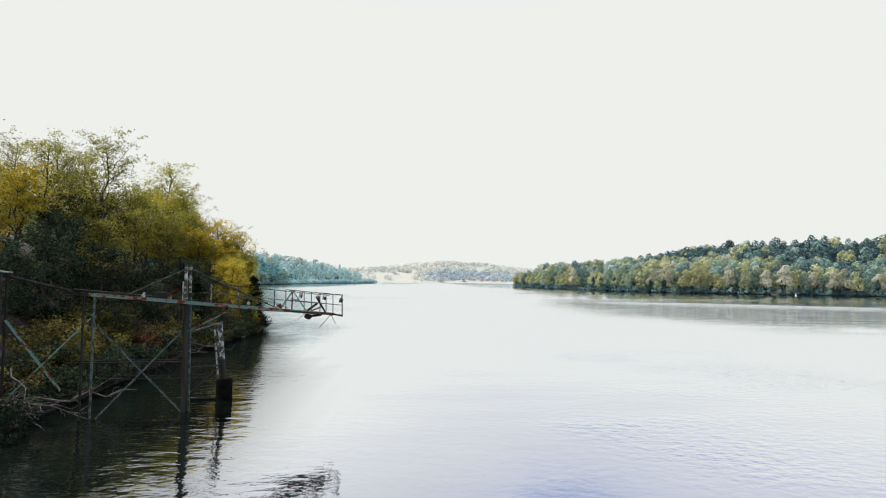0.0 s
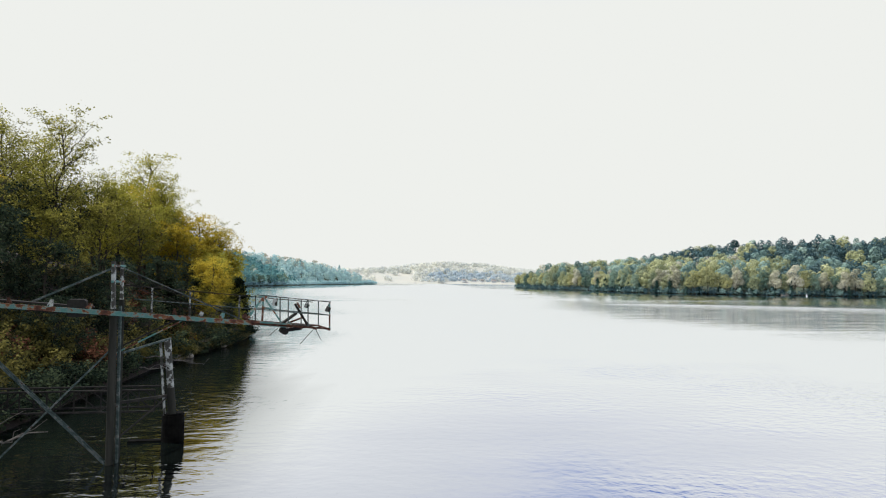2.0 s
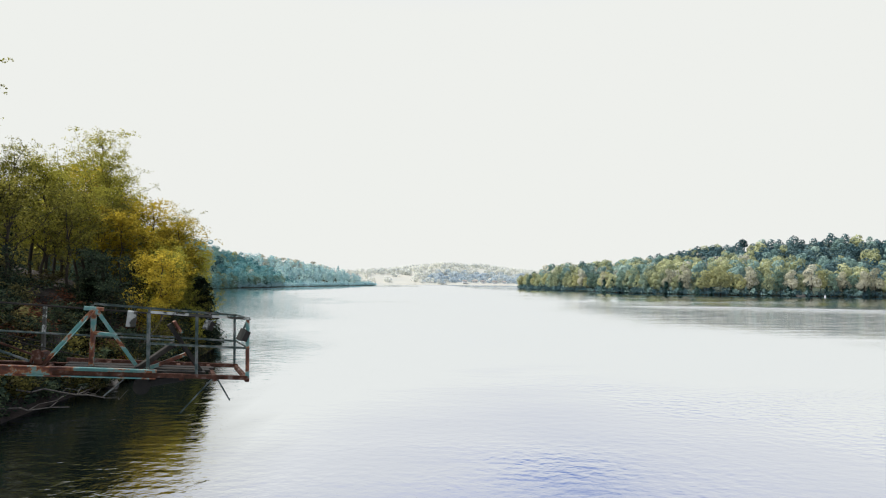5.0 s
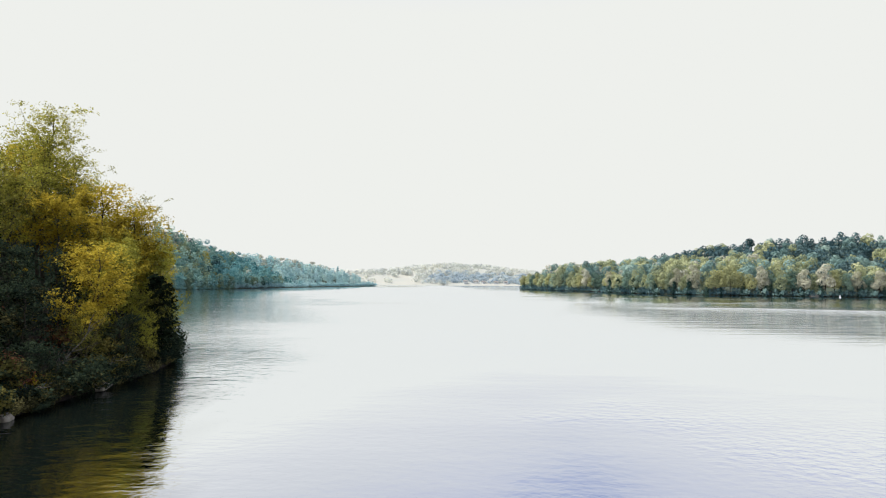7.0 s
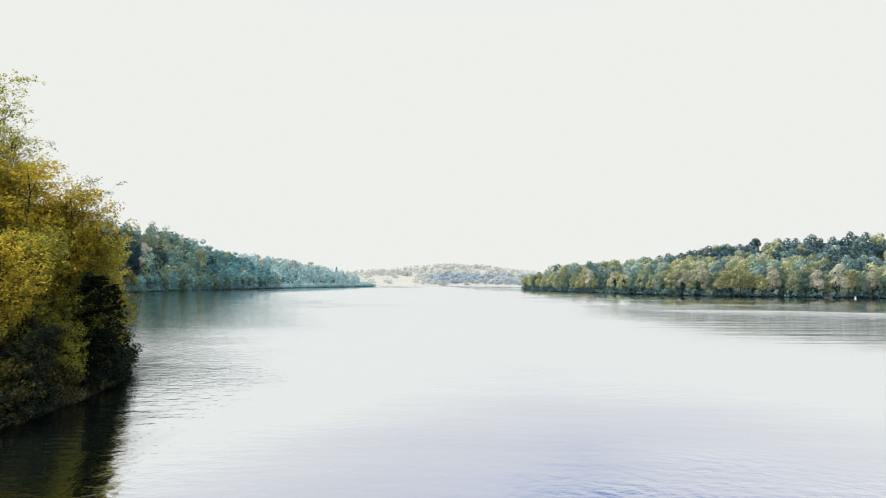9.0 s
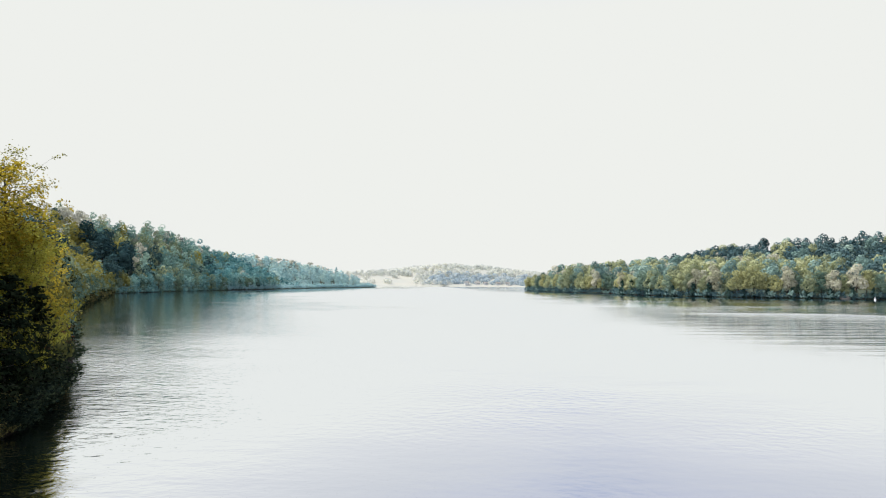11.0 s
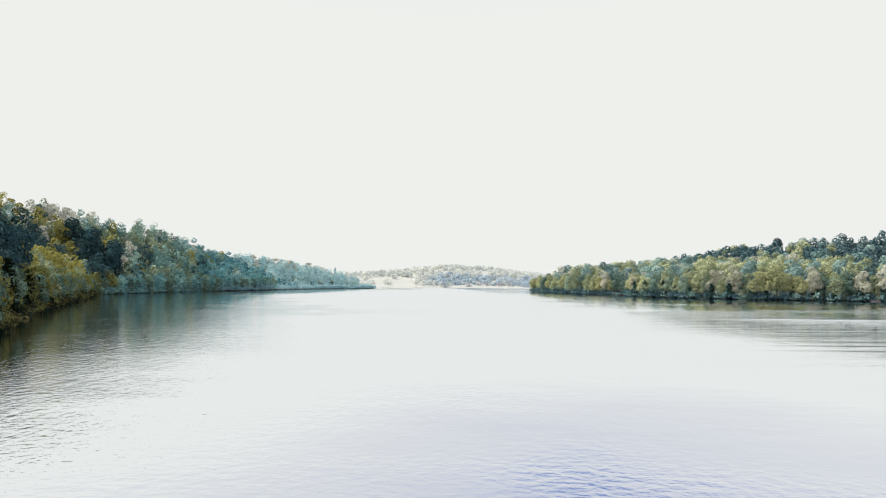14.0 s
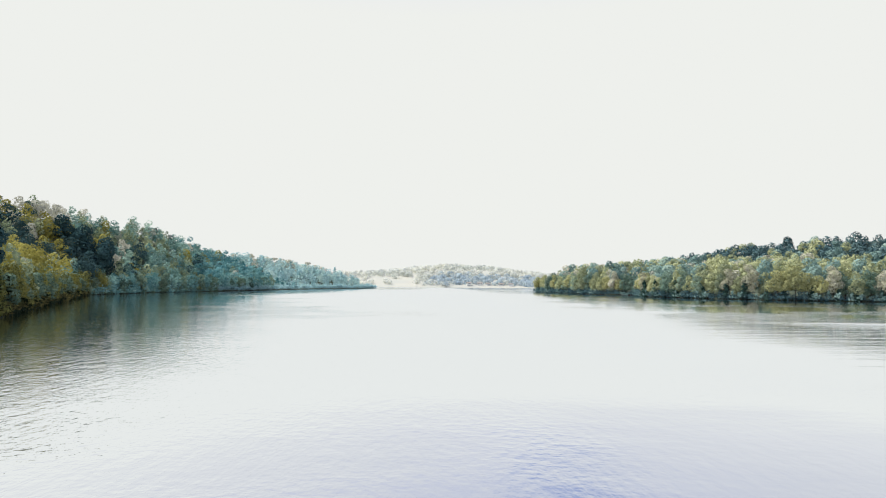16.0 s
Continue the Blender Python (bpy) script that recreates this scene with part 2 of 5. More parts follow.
def water_material():
    m, t, link = material("lake_water")
    c = t.nodes.new("ShaderNodeTexCoord")

    def waves(scale, stretch, detail, rough):
        mp = node(t, "ShaderNodeMapping", Scale=stretch, Rotation=(0, 0, 0.25))
        link(c.outputs["Object"], mp.inputs[0])
        n = node(t, "ShaderNodeTexNoise", Scale=scale, Detail=detail, Roughness=rough)
        link(mp.outputs[0], n.inputs["Vector"])
        return n.outputs[0]

    def math_node(op, a, b, c2=None):
        n = t.nodes.new("ShaderNodeMath")
        n.operation = op
        for k, v in enumerate((a, b, c2)):
            if v is None:
                continue
            if isinstance(v, (int, float)):
                n.inputs[k].default_value = v
            else:
                link(v, n.inputs[k])
        return n.outputs[0]

    small = waves(2.2, (0.8, 1.0, 1), 3, 0.5)
    broad = waves(0.28, (0.4, 1.0, 1), 2, 0.5)
    calm = waves(0.035, (0.6, 1.0, 1), 3, 0.6)
    gust = node(t, "ShaderNodeMapRange")
    gust.interpolation_type = "SMOOTHSTEP"
    for k, v in zip(("From Min", "From Max", "To Min", "To Max"), (0.46, 0.6, 0.2, 1.6)):
        gust.inputs[k].default_value = v
    link(calm, gust.inputs[0])
    # long swells left by a boat, off the eastern shore
    xyz = t.nodes.new("ShaderNodeSeparateXYZ")
    link(c.outputs["Object"], xyz.inputs[0])

    def step(value, a, b):
        r = t.nodes.new("ShaderNodeMapRange")
        r.interpolation_type = "SMOOTHSTEP"
        r.inputs["From Min"].default_value, r.inputs["From Max"].default_value = a, b
        link(value, r.inputs[0])
        return r.outputs[0]

    swell = waves(0.4, (0.05, 1.0, 1), 4, 0.6)
    where = math_node("MULTIPLY", step(xyz.outputs[0], 12, 55), math_node("MULTIPLY", step(xyz.outputs[1], 75, 105), step(xyz.outputs[1], 200, 150)))
    ruffle = t.nodes.new("ShaderNodeAttribute")
    ruffle.attribute_name = "ruffle"
    still = math_node("MULTIPLY", math_node("MULTIPLY_ADD", where, -0.4, 1.0), math_node("MULTIPLY_ADD", step(xyz.outputs[1], 40, 75), -0.45, 1.0))
    lee = t.nodes.new("ShaderNodeAttribute")
    lee.attribute_name = "lee"
    hush = math_node("MULTIPLY_ADD", lee.outputs["Fac"], -0.6, 1.0)
    height = math_node("ADD", math_node("MULTIPLY", math_node("MULTIPLY", small, math_node("MULTIPLY", gust.outputs[0], still)), 0.05), math_node("MULTIPLY", broad, 0.03))
    height = math_node("MULTIPLY_ADD", math_node("MULTIPLY", swell, where), 0.42, math_node("MULTIPLY", height, hush))
    # short glittering chop under the western hill
    chop = t.nodes.new("ShaderNodeAttribute")
    chop.attribute_name = "chop"
    height = math_node("MULTIPLY_ADD", math_node("MULTIPLY", waves(1.5, (1.0, 0.4, 1), 3, 0.6), chop.outputs["Fac"]), 0.042, height)
    bank = t.nodes.new("ShaderNodeAttribute")
    bank.attribute_name = "bank"
    height = math_node("MULTIPLY_ADD", math_node("MULTIPLY", waves(1.1, (0.55, 1.1, 1), 3, 0.55), bank.outputs["Fac"]), 0.048, height)
    # on ruffled water the wavelets' southern faces hide the rest
    lean = t.nodes.new("ShaderNodeCombineXYZ")
    tilt = math_node("MULTIPLY_ADD", ruffle.outputs["Fac"], -0.105, -0.012)
    tilt = math_node("MULTIPLY_ADD", bank.outputs["Fac"], 0.035, math_node("MULTIPLY_ADD", where, 0.045, tilt))
    tilt = math_node("MULTIPLY_ADD", chop.outputs["Fac"], 0.016, tilt)
    link(tilt, lean.inputs[1])
    lean.inputs[2].default_value = 1.0
    bp = node(t, "ShaderNodeBump", Strength=1.0, Distance=1.0)
    link(lean.outputs[0], bp.inputs["Normal"])
    link(height, bp.inputs["Height"])
    fres = node(t, "ShaderNodeFresnel", IOR=1.33)
    link(bp.outputs[0], fres.inputs["Normal"])
    sheen = math_node("MULTIPLY_ADD", calm, 0.22, math_node("ADD", fres.outputs[0], -0.11))
    # bluer where seen steeply: reflected sky colour is painted into the mirror tint
    tint = ramp(t, [(0.06, (0.66, 0.69, 0.8)), (0.15, (0.83, 0.85, 0.93)), (0.22, (0.955, 0.975, 1.0))])
    link(sheen, tint.inputs[0])
    body = node(t, "ShaderNodeBsdfDiffuse", Color=(0.004, 0.006, 0.005, 1))
    mirror = t.nodes.new("ShaderNodeBsdfGlossy")
    link(math_node("MULTIPLY_ADD", ruffle.outputs["Fac"], 0.11, 0.03), mirror.inputs["Roughness"])
    link(tint.outputs[0], mirror.inputs["Color"])
    link(bp.outputs[0], mirror.inputs["Normal"])
    mx = t.nodes.new("ShaderNodeMixShader")
    # 'clear' dims the mirror for painted dark tree reflections, not for water depth
    depth = t.nodes.new("ShaderNodeAttribute")
    depth.attribute_name = "clear"
    link(math_node("MULTIPLY_ADD", depth.outputs["Fac"], 0.64, 0.33), mx.inputs[0])
    link(body.outputs[0], mx.inputs[1])
    link(mirror.outputs[0], mx.inputs[2])
    link(mx.outputs[0], t.nodes.new("ShaderNodeOutputMaterial").inputs[0])
    return m


WATER = water_material()


# ---- mesh helpers ----
def mesh_of(name, verts, faces, mats, index=None):
    """A mesh from arrays of corners and of four-sided faces."""
    verts, faces = np.asarray(verts, np.float32), np.asarray(faces, np.int32)
    me = bpy.data.meshes.new(name)
    me.vertices.add(len(verts))
    me.vertices.foreach_set("co", np.ascontiguousarray(verts[:, :3]).ravel())
    me.loops.add(faces.size)
    me.loops.foreach_set("vertex_index", faces.ravel())
    me.polygons.add(len(faces))
    me.polygons.foreach_set("loop_start", np.arange(0, faces.size, faces.shape[1], dtype=np.int32))
    for m in mats if isinstance(mats, (list, tuple)) else [mats]:
        me.materials.append(m)
    if index is not None:
        me.polygons.foreach_set("material_index", np.asarray(index, np.int32))
    me.update(calc_edges=True)
    if verts.shape[1] == 6:         # leaves shade as one soft crown
        me.attributes.new("custom_normal", "FLOAT_VECTOR", "POINT").data.foreach_set("vector", np.ascontiguousarray(verts[:, 3:]).ravel())
    return me


def part(name, bm, mat, parent, label=""):
    me = bpy.data.meshes.new(name)
    bm.normal_update()
    bm.to_mesh(me)
    bm.free()
    me.materials.append(mat)
    ob = new(name, me)
    ob.parent = parent
    return tagged(ob, label)


def thing(name, label, category, group="", kind="", at=(0, 0, 0)):
    ob = new(name)
    ob.location = at
    return tagged(ob, label, category, group, kind)


# ---- the lake's outline and the land ----
LAKE = np.array([
    (-14, -260), (-15, -30), (-16.3, 6), (-17.3, 24), (-18.6, 36), (-19.8, 49), (-19.8, 60), (-19.7, 68), (-20.1, 72.5),
    (-25.3, 85), (-34, 101), (-43.8, 113), (-52, 128), (-63, 148), (-74, 168), (-95, 211), (-126, 278), (-153, 336),
    (-152, 402), (-138, 455), (-126, 540), (-110, 640), (-63, 778), (-82, 800), (-150, 900), (-120, 1010), (20, 1040), (150, 1020),
    (250, 850), (150, 660), (96, 592), (85, 570), (92, 505), (103, 455), (120, 432), (112, 402), (124, 360), (150, 332),
    (190, 315), (240, 302), (320, 285), (520, 240), (520, -260)], float)


def lake_distance(x, y):
    """Metres from the shoreline: above nought on land, below it on the lake."""
    p = np.stack([np.asarray(x, float).ravel(), np.asarray(y, float).ravel()], 1)
    best, inside = np.full(len(p), 1e18), np.zeros(len(p), bool)
    for a, b in zip(LAKE, np.roll(LAKE, -1, 0)):
        e, w = b - a, p - a
        k = np.clip((w @ e) / (e @ e), 0, 1)
        best = np.minimum(best, ((w - k[:, None] * e) ** 2).sum(1))
        cross = (a[1] > p[:, 1]) != (b[1] > p[:, 1])
        with np.errstate(divide="ignore", invalid="ignore"):
            at = (b[0] - a[0]) * (p[:, 1] - a[1]) / (b[1] - a[1]) + a[0]
        inside ^= cross & (p[:, 0] < at)
    return (np.sqrt(best) * np.where(inside, -1, 1)).reshape(np.shape(x))


def smooth(a, b, v):
    k = np.clip((v - a) / (b - a), 0, 1)
    return k * k * (3 - 2 * k)


def wobble(x, y, s):
    return np.sin(x / s + 1.3 * np.sin(y / s * 0.7)) * 0.5 + np.sin(y / s * 1.3 + 2 + np.sin(x / s * 0.6)) * 0.5


def land(x, y, d=None):
    """Height of the ground."""
    x, y = np.asarray(x, float), np.asarray(y, float)
    d = lake_distance(x, y) if d is None else d
    left = 0.2 + 0.5 * np.clip(d - 0.6, 0, 9) + 0.3 * np.clip(d - 9.6, 0, 16) + 0.12 * np.clip(d - 25, 0, 60)
    hill = 0.2 + 0.2 * np.clip(d, 0, 6) + (38 - 18 * smooth(450, 610, y) - 6 * smooth(620, 760, y)) * (1 - 0.75 * np.exp(-(((y - 612) / 22) ** 2))) * smooth(2, 76, d)
    right = 0.2 + 0.12 * np.clip(d, 0, 10) + (5 + 3 * smooth(420, 500, y)) * smooth(4, 26, d) + 23 * smooth(20, 215, d) + 7 * smooth(215, 340, x) * smooth(25, 130, d)
    far = 0.4 + 15 * smooth(10, 180, d) + 20 * np.exp(-(((x - 50) / 170) ** 2) - ((y - 1230) / 140) ** 2)
    k = smooth(90, 150, y)
    west = left * (1 - k) + hill * k
    e = smooth(-20, 60, x)
    near = west * (1 - e) + right * e
    f = smooth(760, 900, y)
    z = near * (1 - f) + far * f
    z = z + wobble(x, y, 9) * 0.35 * smooth(1, 8, d) + wobble(x, y, 45) * 2.2 * smooth(15, 80, d)
    return np.where(d > 0, z * smooth(-0.2, 0.8, d), np.maximum(-3, 0.45 * d))


def spaced(*runs):
    return np.unique(np.concatenate([np.arange(a, b, s) for a, b, s in runs] + [[runs[-1][1]]]))


gx = spaced((-4000, -700, 300), (-700, -220, 30), (-220, -60, 7), (-60, -10, 1.1), (-10, 80, 15), (80, 330, 7), (330, 800, 40), (800, 4000, 400))
gy = spaced((-1500, -60, 120), (-60, 0, 10), (0, 100, 1.3), (100, 360, 6), (360, 1100, 14), (1100, 1600, 80), (1600, 4800, 400))
mx, my = np.meshgrid(gx, gy)
mz = land(mx, my)
nx, ny = len(gx), len(gy)
ii = (np.arange(ny - 1)[:, None] * nx + np.arange(nx - 1)[None]).ravel()
ground = new("ground", mesh_of("ground", np.stack([mx, my, mz], -1).reshape(-1, 3), np.stack([ii, ii + 1, ii + nx + 1, ii + nx], 1), SOIL))
ground.data.polygons.foreach_set("use_smooth", np.ones(len(ii), bool))
ground.data.materials.append(UNDERGROWTH)
ground.data.materials.append(FIELD)
cy, cd = my[:-1, :-1].ravel(), lake_distance(mx[:-1, :-1], my[:-1, :-1]).ravel()
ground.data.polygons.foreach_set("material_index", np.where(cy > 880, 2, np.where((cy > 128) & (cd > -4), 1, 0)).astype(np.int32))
tagged(ground, "brown leaf-littered lake banks and hills", "ground", kind="structure")
wx, wy = np.meshgrid(np.unique(np.r_[np.linspace(-420, 560, 119), np.linspace(-60, 0, 31)]), np.unique(np.r_[np.linspace(-300, 1120, 143), np.linspace(0, 140, 36)]))
nwy, nwx = wx.shape
jj = (np.arange(nwy - 1)[:, None] * nwx + np.arange(nwx - 1)[None]).ravel()
water = new("water", mesh_of("water", np.stack([wx, wy, 0 * wx], -1).reshape(-1, 3), np.stack([jj, jj + 1, jj + nwx + 1, jj + nwx], 1), WATER))
# mirror weakened along the banks to paint in dark tree reflections, ruffled open water, and water in the lee of the
# bank and of the western hill
off = -lake_distance(wx, wy)
bay = smooth(70, 105, wy) * smooth(20, -15, wx)
near_open = 0.9 * smooth(5, 26, off) * smooth(122, 100, wy) * smooth(60, 30, wx)
near_open = near_open * (1 - smooth(32, 24, wy) * smooth(2, -5, wx))
bank_lee = smooth(16, 6, off) * smooth(95, 78, wy)
for key, value in (
    ("clear", np.maximum(smooth(0.45, 1, off / (13 - 5 * smooth(38, 57, wy) - 6 * smooth(60, 70, wy))), smooth(80, 90, wy))),
    ("ruffle", np.maximum(smooth(6, 60, off) * (1 - 0.85 * smooth(110, 60, off) * bay) * (1 - 0.85 * smooth(10, 50, wx) * smooth(50, 90, wy)), near_open)),
    ("chop", smooth(60, 20, off) * bay * smooth(420, 300, wy)),
    ("lee", np.maximum(0.5 * bank_lee, smooth(70, 25, off) * bay * smooth(95, 115, wy))),
    ("bank", bank_lee),
):
    water.data.attributes.new(key, "FLOAT", "POINT").data.foreach_set("value", value.ravel().astype(np.float32))
tagged(water, "calm pale lake water with soft ripples", "water", kind="structure")


# ---- trees ----
def tubes(runs, sides=5):
    """Tapered tubes along runs of (points, radii)."""
    vs, fs, base = [], [], 0
    ring = np.linspace(0, 2 * np.pi, sides, endpoint=False)
    for pts, rad in runs:
        pts, rad = np.asarray(pts, float), np.asarray(rad, float)
        way = np.gradient(pts, axis=0)
        way /= np.linalg.norm(way, axis=1, keepdims=True) + 1e-9
        side = np.cross(way, np.where(np.abs(way[:, 2:]) > 0.9, [[1.0, 0, 0]], [[0, 0, 1.0]]))
        side /= np.linalg.norm(side, axis=1, keepdims=True) + 1e-9
        up = np.cross(side, way)
        vs.append((pts[:, None] + rad[:, None, None] * (np.cos(ring)[None, :, None] * side[:, None] + np.sin(ring)[None, :, None] * up[:, None])).reshape(-1, 3))
        for k in range(len(pts) - 1):
            for s in range(sides):
                a, b = base + k * sides + s, base + k * sides + (s + 1) % sides
                fs.append((a, b, b + sides, a + sides))
        base += len(pts) * sides
    return np.concatenate(vs), np.array(fs)


def cards(rng, centres, normals, size, droop=0.5, soft=0.5):
    """One small leaf spray, a bent four-sided blade, at each centre; soft: how far its shading follows the crown's."""
    n = len(centres)
    normals = normals / (np.linalg.norm(normals, axis=1, keepdims=True) + 1e-9)
    nrm = normals + rng.normal(0, droop, (n, 3))
    nrm /= np.linalg.norm(nrm, axis=1, keepdims=True) + 1e-9
    nrm *= np.where((nrm * normals).sum(1) < 0, -1, 1)[:, None]
    shown = normals * soft + nrm * (1 - soft)
    shown /= np.linalg.norm(shown, axis=1, keepdims=True) + 1e-9
    a = np.cross(nrm, rng.normal(0, 1, (n, 3)))
    a /= np.linalg.norm(a, axis=1, keepdims=True) + 1e-9
    b = np.cross(nrm, a)
    s = size * rng.uniform(0.55, 1.35, (n, 1))
    w = s * rng.uniform(0.45, 0.9, (n, 1))
    v = np.stack([centres - a * s, centres - b * w + nrm * s * 0.2, centres + a * s, centres + b * w * rng.uniform(0.5, 1, (n, 1)) - nrm * s * 0.15], 1)
    return np.concatenate([v.reshape(-1, 3), np.repeat(shown, 4, 0)], 1), np.arange(4 * n).reshape(-1, 4)


def bent(rng, p, q, n, sag):
    k = np.linspace(0, 1, n)[:, None]
    pts = p + (q - p) * k
    pts[1:-1] += rng.normal(0, sag, (n - 2, 3))
    return pts


def broadleaf(seed, h, spread, leaves, size, sparse=0.0, low=0.3, lean=0.0, upright=1.0):
    """Trunk, climbing limbs and side branches, and leaf sprays strung along the branches, for a tree h high."""
    rng = np.random.default_rng(seed)
    top = np.array([lean * h, rng.normal(0, 0.03) * h, h * 0.93])
    trunk = bent(rng, np.zeros(3), top, 9, 0.016 * h)
    trunk[0] = (0, 0, -0.6)
    r0 = 0.012 * h + 0.03
    runs, fine = [(trunk, np.linspace(r0, r0 * 0.15, 9))], []
    starts, ends, wide = [], [], []
    for k in range(int(10 + h * 0.75)):
        f = low + (0.96 - low) * (k + rng.uniform(0, 1)) / int(10 + h * 0.75)
        foot = np.array([np.interp(f, np.linspace(0, 1, 9), trunk[:, c]) for c in range(3)])
        az, out = rng.uniform(0, 2 * np.pi), spread * (1.1 - 0.8 * max(0, f - 0.4) / 0.6) * rng.uniform(0.5, 1.1)
        tip = foot + np.array([np.cos(az) * out, np.sin(az) * out, out * rng.uniform(0.35, 1.1) * upright + 0.03 * h])
        tip[2] = min(tip[2], h * rng.uniform(0.93, 1.0))
        limb = bent(rng, foot, tip, 6, 0.05 * out)
        limb[1:4, 2] -= np.array([0.06, 0.08, 0.05]) * out
        rad = r0 * 0.4 * (1.1 - f * 0.75)
        runs.append((limb, np.linspace(rad, rad * 0.2, 6)))
        for g in np.linspace(0.3, 1.0, 6):
            p = np.array([np.interp(g, np.linspace(0, 1, 6), limb[:, c]) for c in range(3)])
            q = p + (tip - foot) * 0.22 * rng.uniform(0.5, 1.2) + rng.normal(0, 0.26 * spread, 3) * (1, 1, 0.55) + (0, 0, 0.08 * spread)
            q[2] = min(q[2], h)
            fine.append((bent(rng, p, q, 3, 0.05), np.linspace(rad * 0.3, rad * 0.07, 3)))
            starts.append(p)
            ends.append(q)
            wide.append(spread * rng.uniform(0.03, 0.075) * (1 - 0.3 * sparse))
    starts, ends, wide = np.array(starts), np.array(ends), np.array(wide)
    ln = np.linalg.norm(ends - starts, axis=1) + 0.3 * spread * rng.uniform(0.3, 1.6, len(starts))
    pick = rng.choice(len(ends), leaves, p=ln / ln.sum())
    # sprays gather in small tufts along each branch
    tufts = 7
    spot = rng.uniform(0.15, 1.05, (len(ends), tufts, 1))
    tuft = starts[:, None] + (ends - starts)[:, None] * spot + rng.normal(0, 1, (len(ends), tufts, 3)) * (0.085 * spread, 0.085 * spread, 0.06 * spread)
    puff = rng.normal(0, 1, (leaves, 3))
    at = tuft[pick, rng.integers(0, tufts, leaves)] + puff * wide[pick, None] * (1.0, 1.0, 0.7)
    middle = np.array([top[0] * 0.6, 0, h * (0.35 + 0.3 * low)])
    out = at - middle
    out /= np.linalg.norm(out, axis=1, keepdims=True) + 1e-9
    (tv, tf), (uv, uf) = tubes(runs), tubes(fine, 3)
    return (np.concatenate([tv, uv]), np.concatenate([tf, uf + len(tv)])), cards(rng, at, out + 0.5 * puff / np.linalg.norm(puff, axis=1, keepdims=True) + (0, 0, 0.5), size)


def billow(seed, h, spread, leaves, size, base=0.1, lobes=12):
    """A full crown of a few large leafy billows over a short trunk, for trees seen from afar."""
    rng = np.random.default_rng(seed)
    low, high = lobes // 3, 2
    f = np.r_[rng.uniform(base + 0.1, max(0.4, base + 0.22), low), rng.uniform(0.4, 0.66, lobes - low - high), rng.uniform(0.7, 0.84, high)]
    az = np.arange(lobes) * 2.4 + rng.uniform(-0.5, 0.5, lobes)
    reach = spread * np.r_[rng.uniform(0.35, 0.62, low), rng.uniform(0.3, 0.62, lobes - low - high), rng.uniform(0.05, 0.25, high)]
    rad = spread * rng.uniform(0.32, 0.52, lobes)
    mid = np.stack([np.cos(az) * reach, np.sin(az) * reach, np.minimum(f * h, h - rad * 0.85)], 1)
    many = leaves * 5
    pick = rng.choice(lobes, many, p=rad**2 / (rad**2).sum())
    way = rng.normal(0, 1, (many, 3))
    way /= np.linalg.norm(way, axis=1, keepdims=True)
    stray = rng.uniform(0, 1, (many, 1)) < 0.3
    at = mid[pick] + way * rad[pick, None] * np.where(stray, rng.uniform(0.98, 1.2, (many, 1)), rng.uniform(0.82, 1.0, (many, 1))) * (1, 1, 0.88)
    inside = (np.linalg.norm((at[:, None] - mid[None]) / (1, 1, 0.88), axis=2) < rad[None] * 0.8).any(1)
    ok = np.flatnonzero(~inside & (at[:, 2] > 0.05))[:leaves]
    at, way, size = at[ok], way[ok], size * np.where(stray[ok], 0.55, 1.0)
    limbs = [(bent(rng, np.array([0, 0, 0.25 * h]), p, 4, 0.2), np.linspace(0.1, 0.03, 4)) for p in mid[:7]]
    return tubes([(bent(rng, np.array([0, 0, -0.5]), np.array([0, 0, 0.7 * h]), 4, 0.1), np.linspace(0.02 * h, 0.06, 4))] + limbs, 5), cards(rng, at, way + (0, 0, 0.1), size, 0.3, 0.8)


def conifer(seed, h, spread, leaves, size, bare=0.15, ragged=0.3):
    """A conifer with whorls of needle sprays."""
    rng = np.random.default_rng(seed)
    runs = [(bent(rng, np.array([0, 0, -0.5]), np.array([0, 0, h]), 6, 0.008 * h), np.linspace(0.012 * h + 0.03, 0.02, 6))]
    at, way = [], []
    whorls = int(10 + h)
    per = leaves // (whorls * 5)
    for k in range(whorls):
        f = bare + (1 - bare) * (k + rng.uniform(0, 0.6)) / whorls
        reach = spread * (1 - f) ** 0.7 * (1 - 0.35 * smooth(0.3, 0, f))
        for az in rng.uniform(0, 2 * np.pi, 5):
            out = reach * rng.uniform(1 - ragged, 1 + ragged) + 0.1
            foot, tip = np.array([0, 0, f * h]), np.array([np.cos(az) * out, np.sin(az) * out, f * h + out * rng.uniform(-0.1, 0.3)])
            runs.append((np.array([foot, (foot + tip) / 2 + (0, 0, 0.05 * out), tip]), [0.02 + 0.01 * out, 0.015 + 0.005 * out, 0.008]))
            g = rng.uniform(0.1, 1.05, (per, 1))
            at.append(foot + (tip - foot) * g + rng.normal(0, 0.13 * out + 0.08, (per, 3)) * (1, 1, 0.6))
            way.append(np.tile([np.cos(az) * 0.5, np.sin(az) * 0.5, 0.6], (per, 1)))
    return tubes(runs, 4), cards(rng, np.concatenate(at), np.concatenate(way), size)


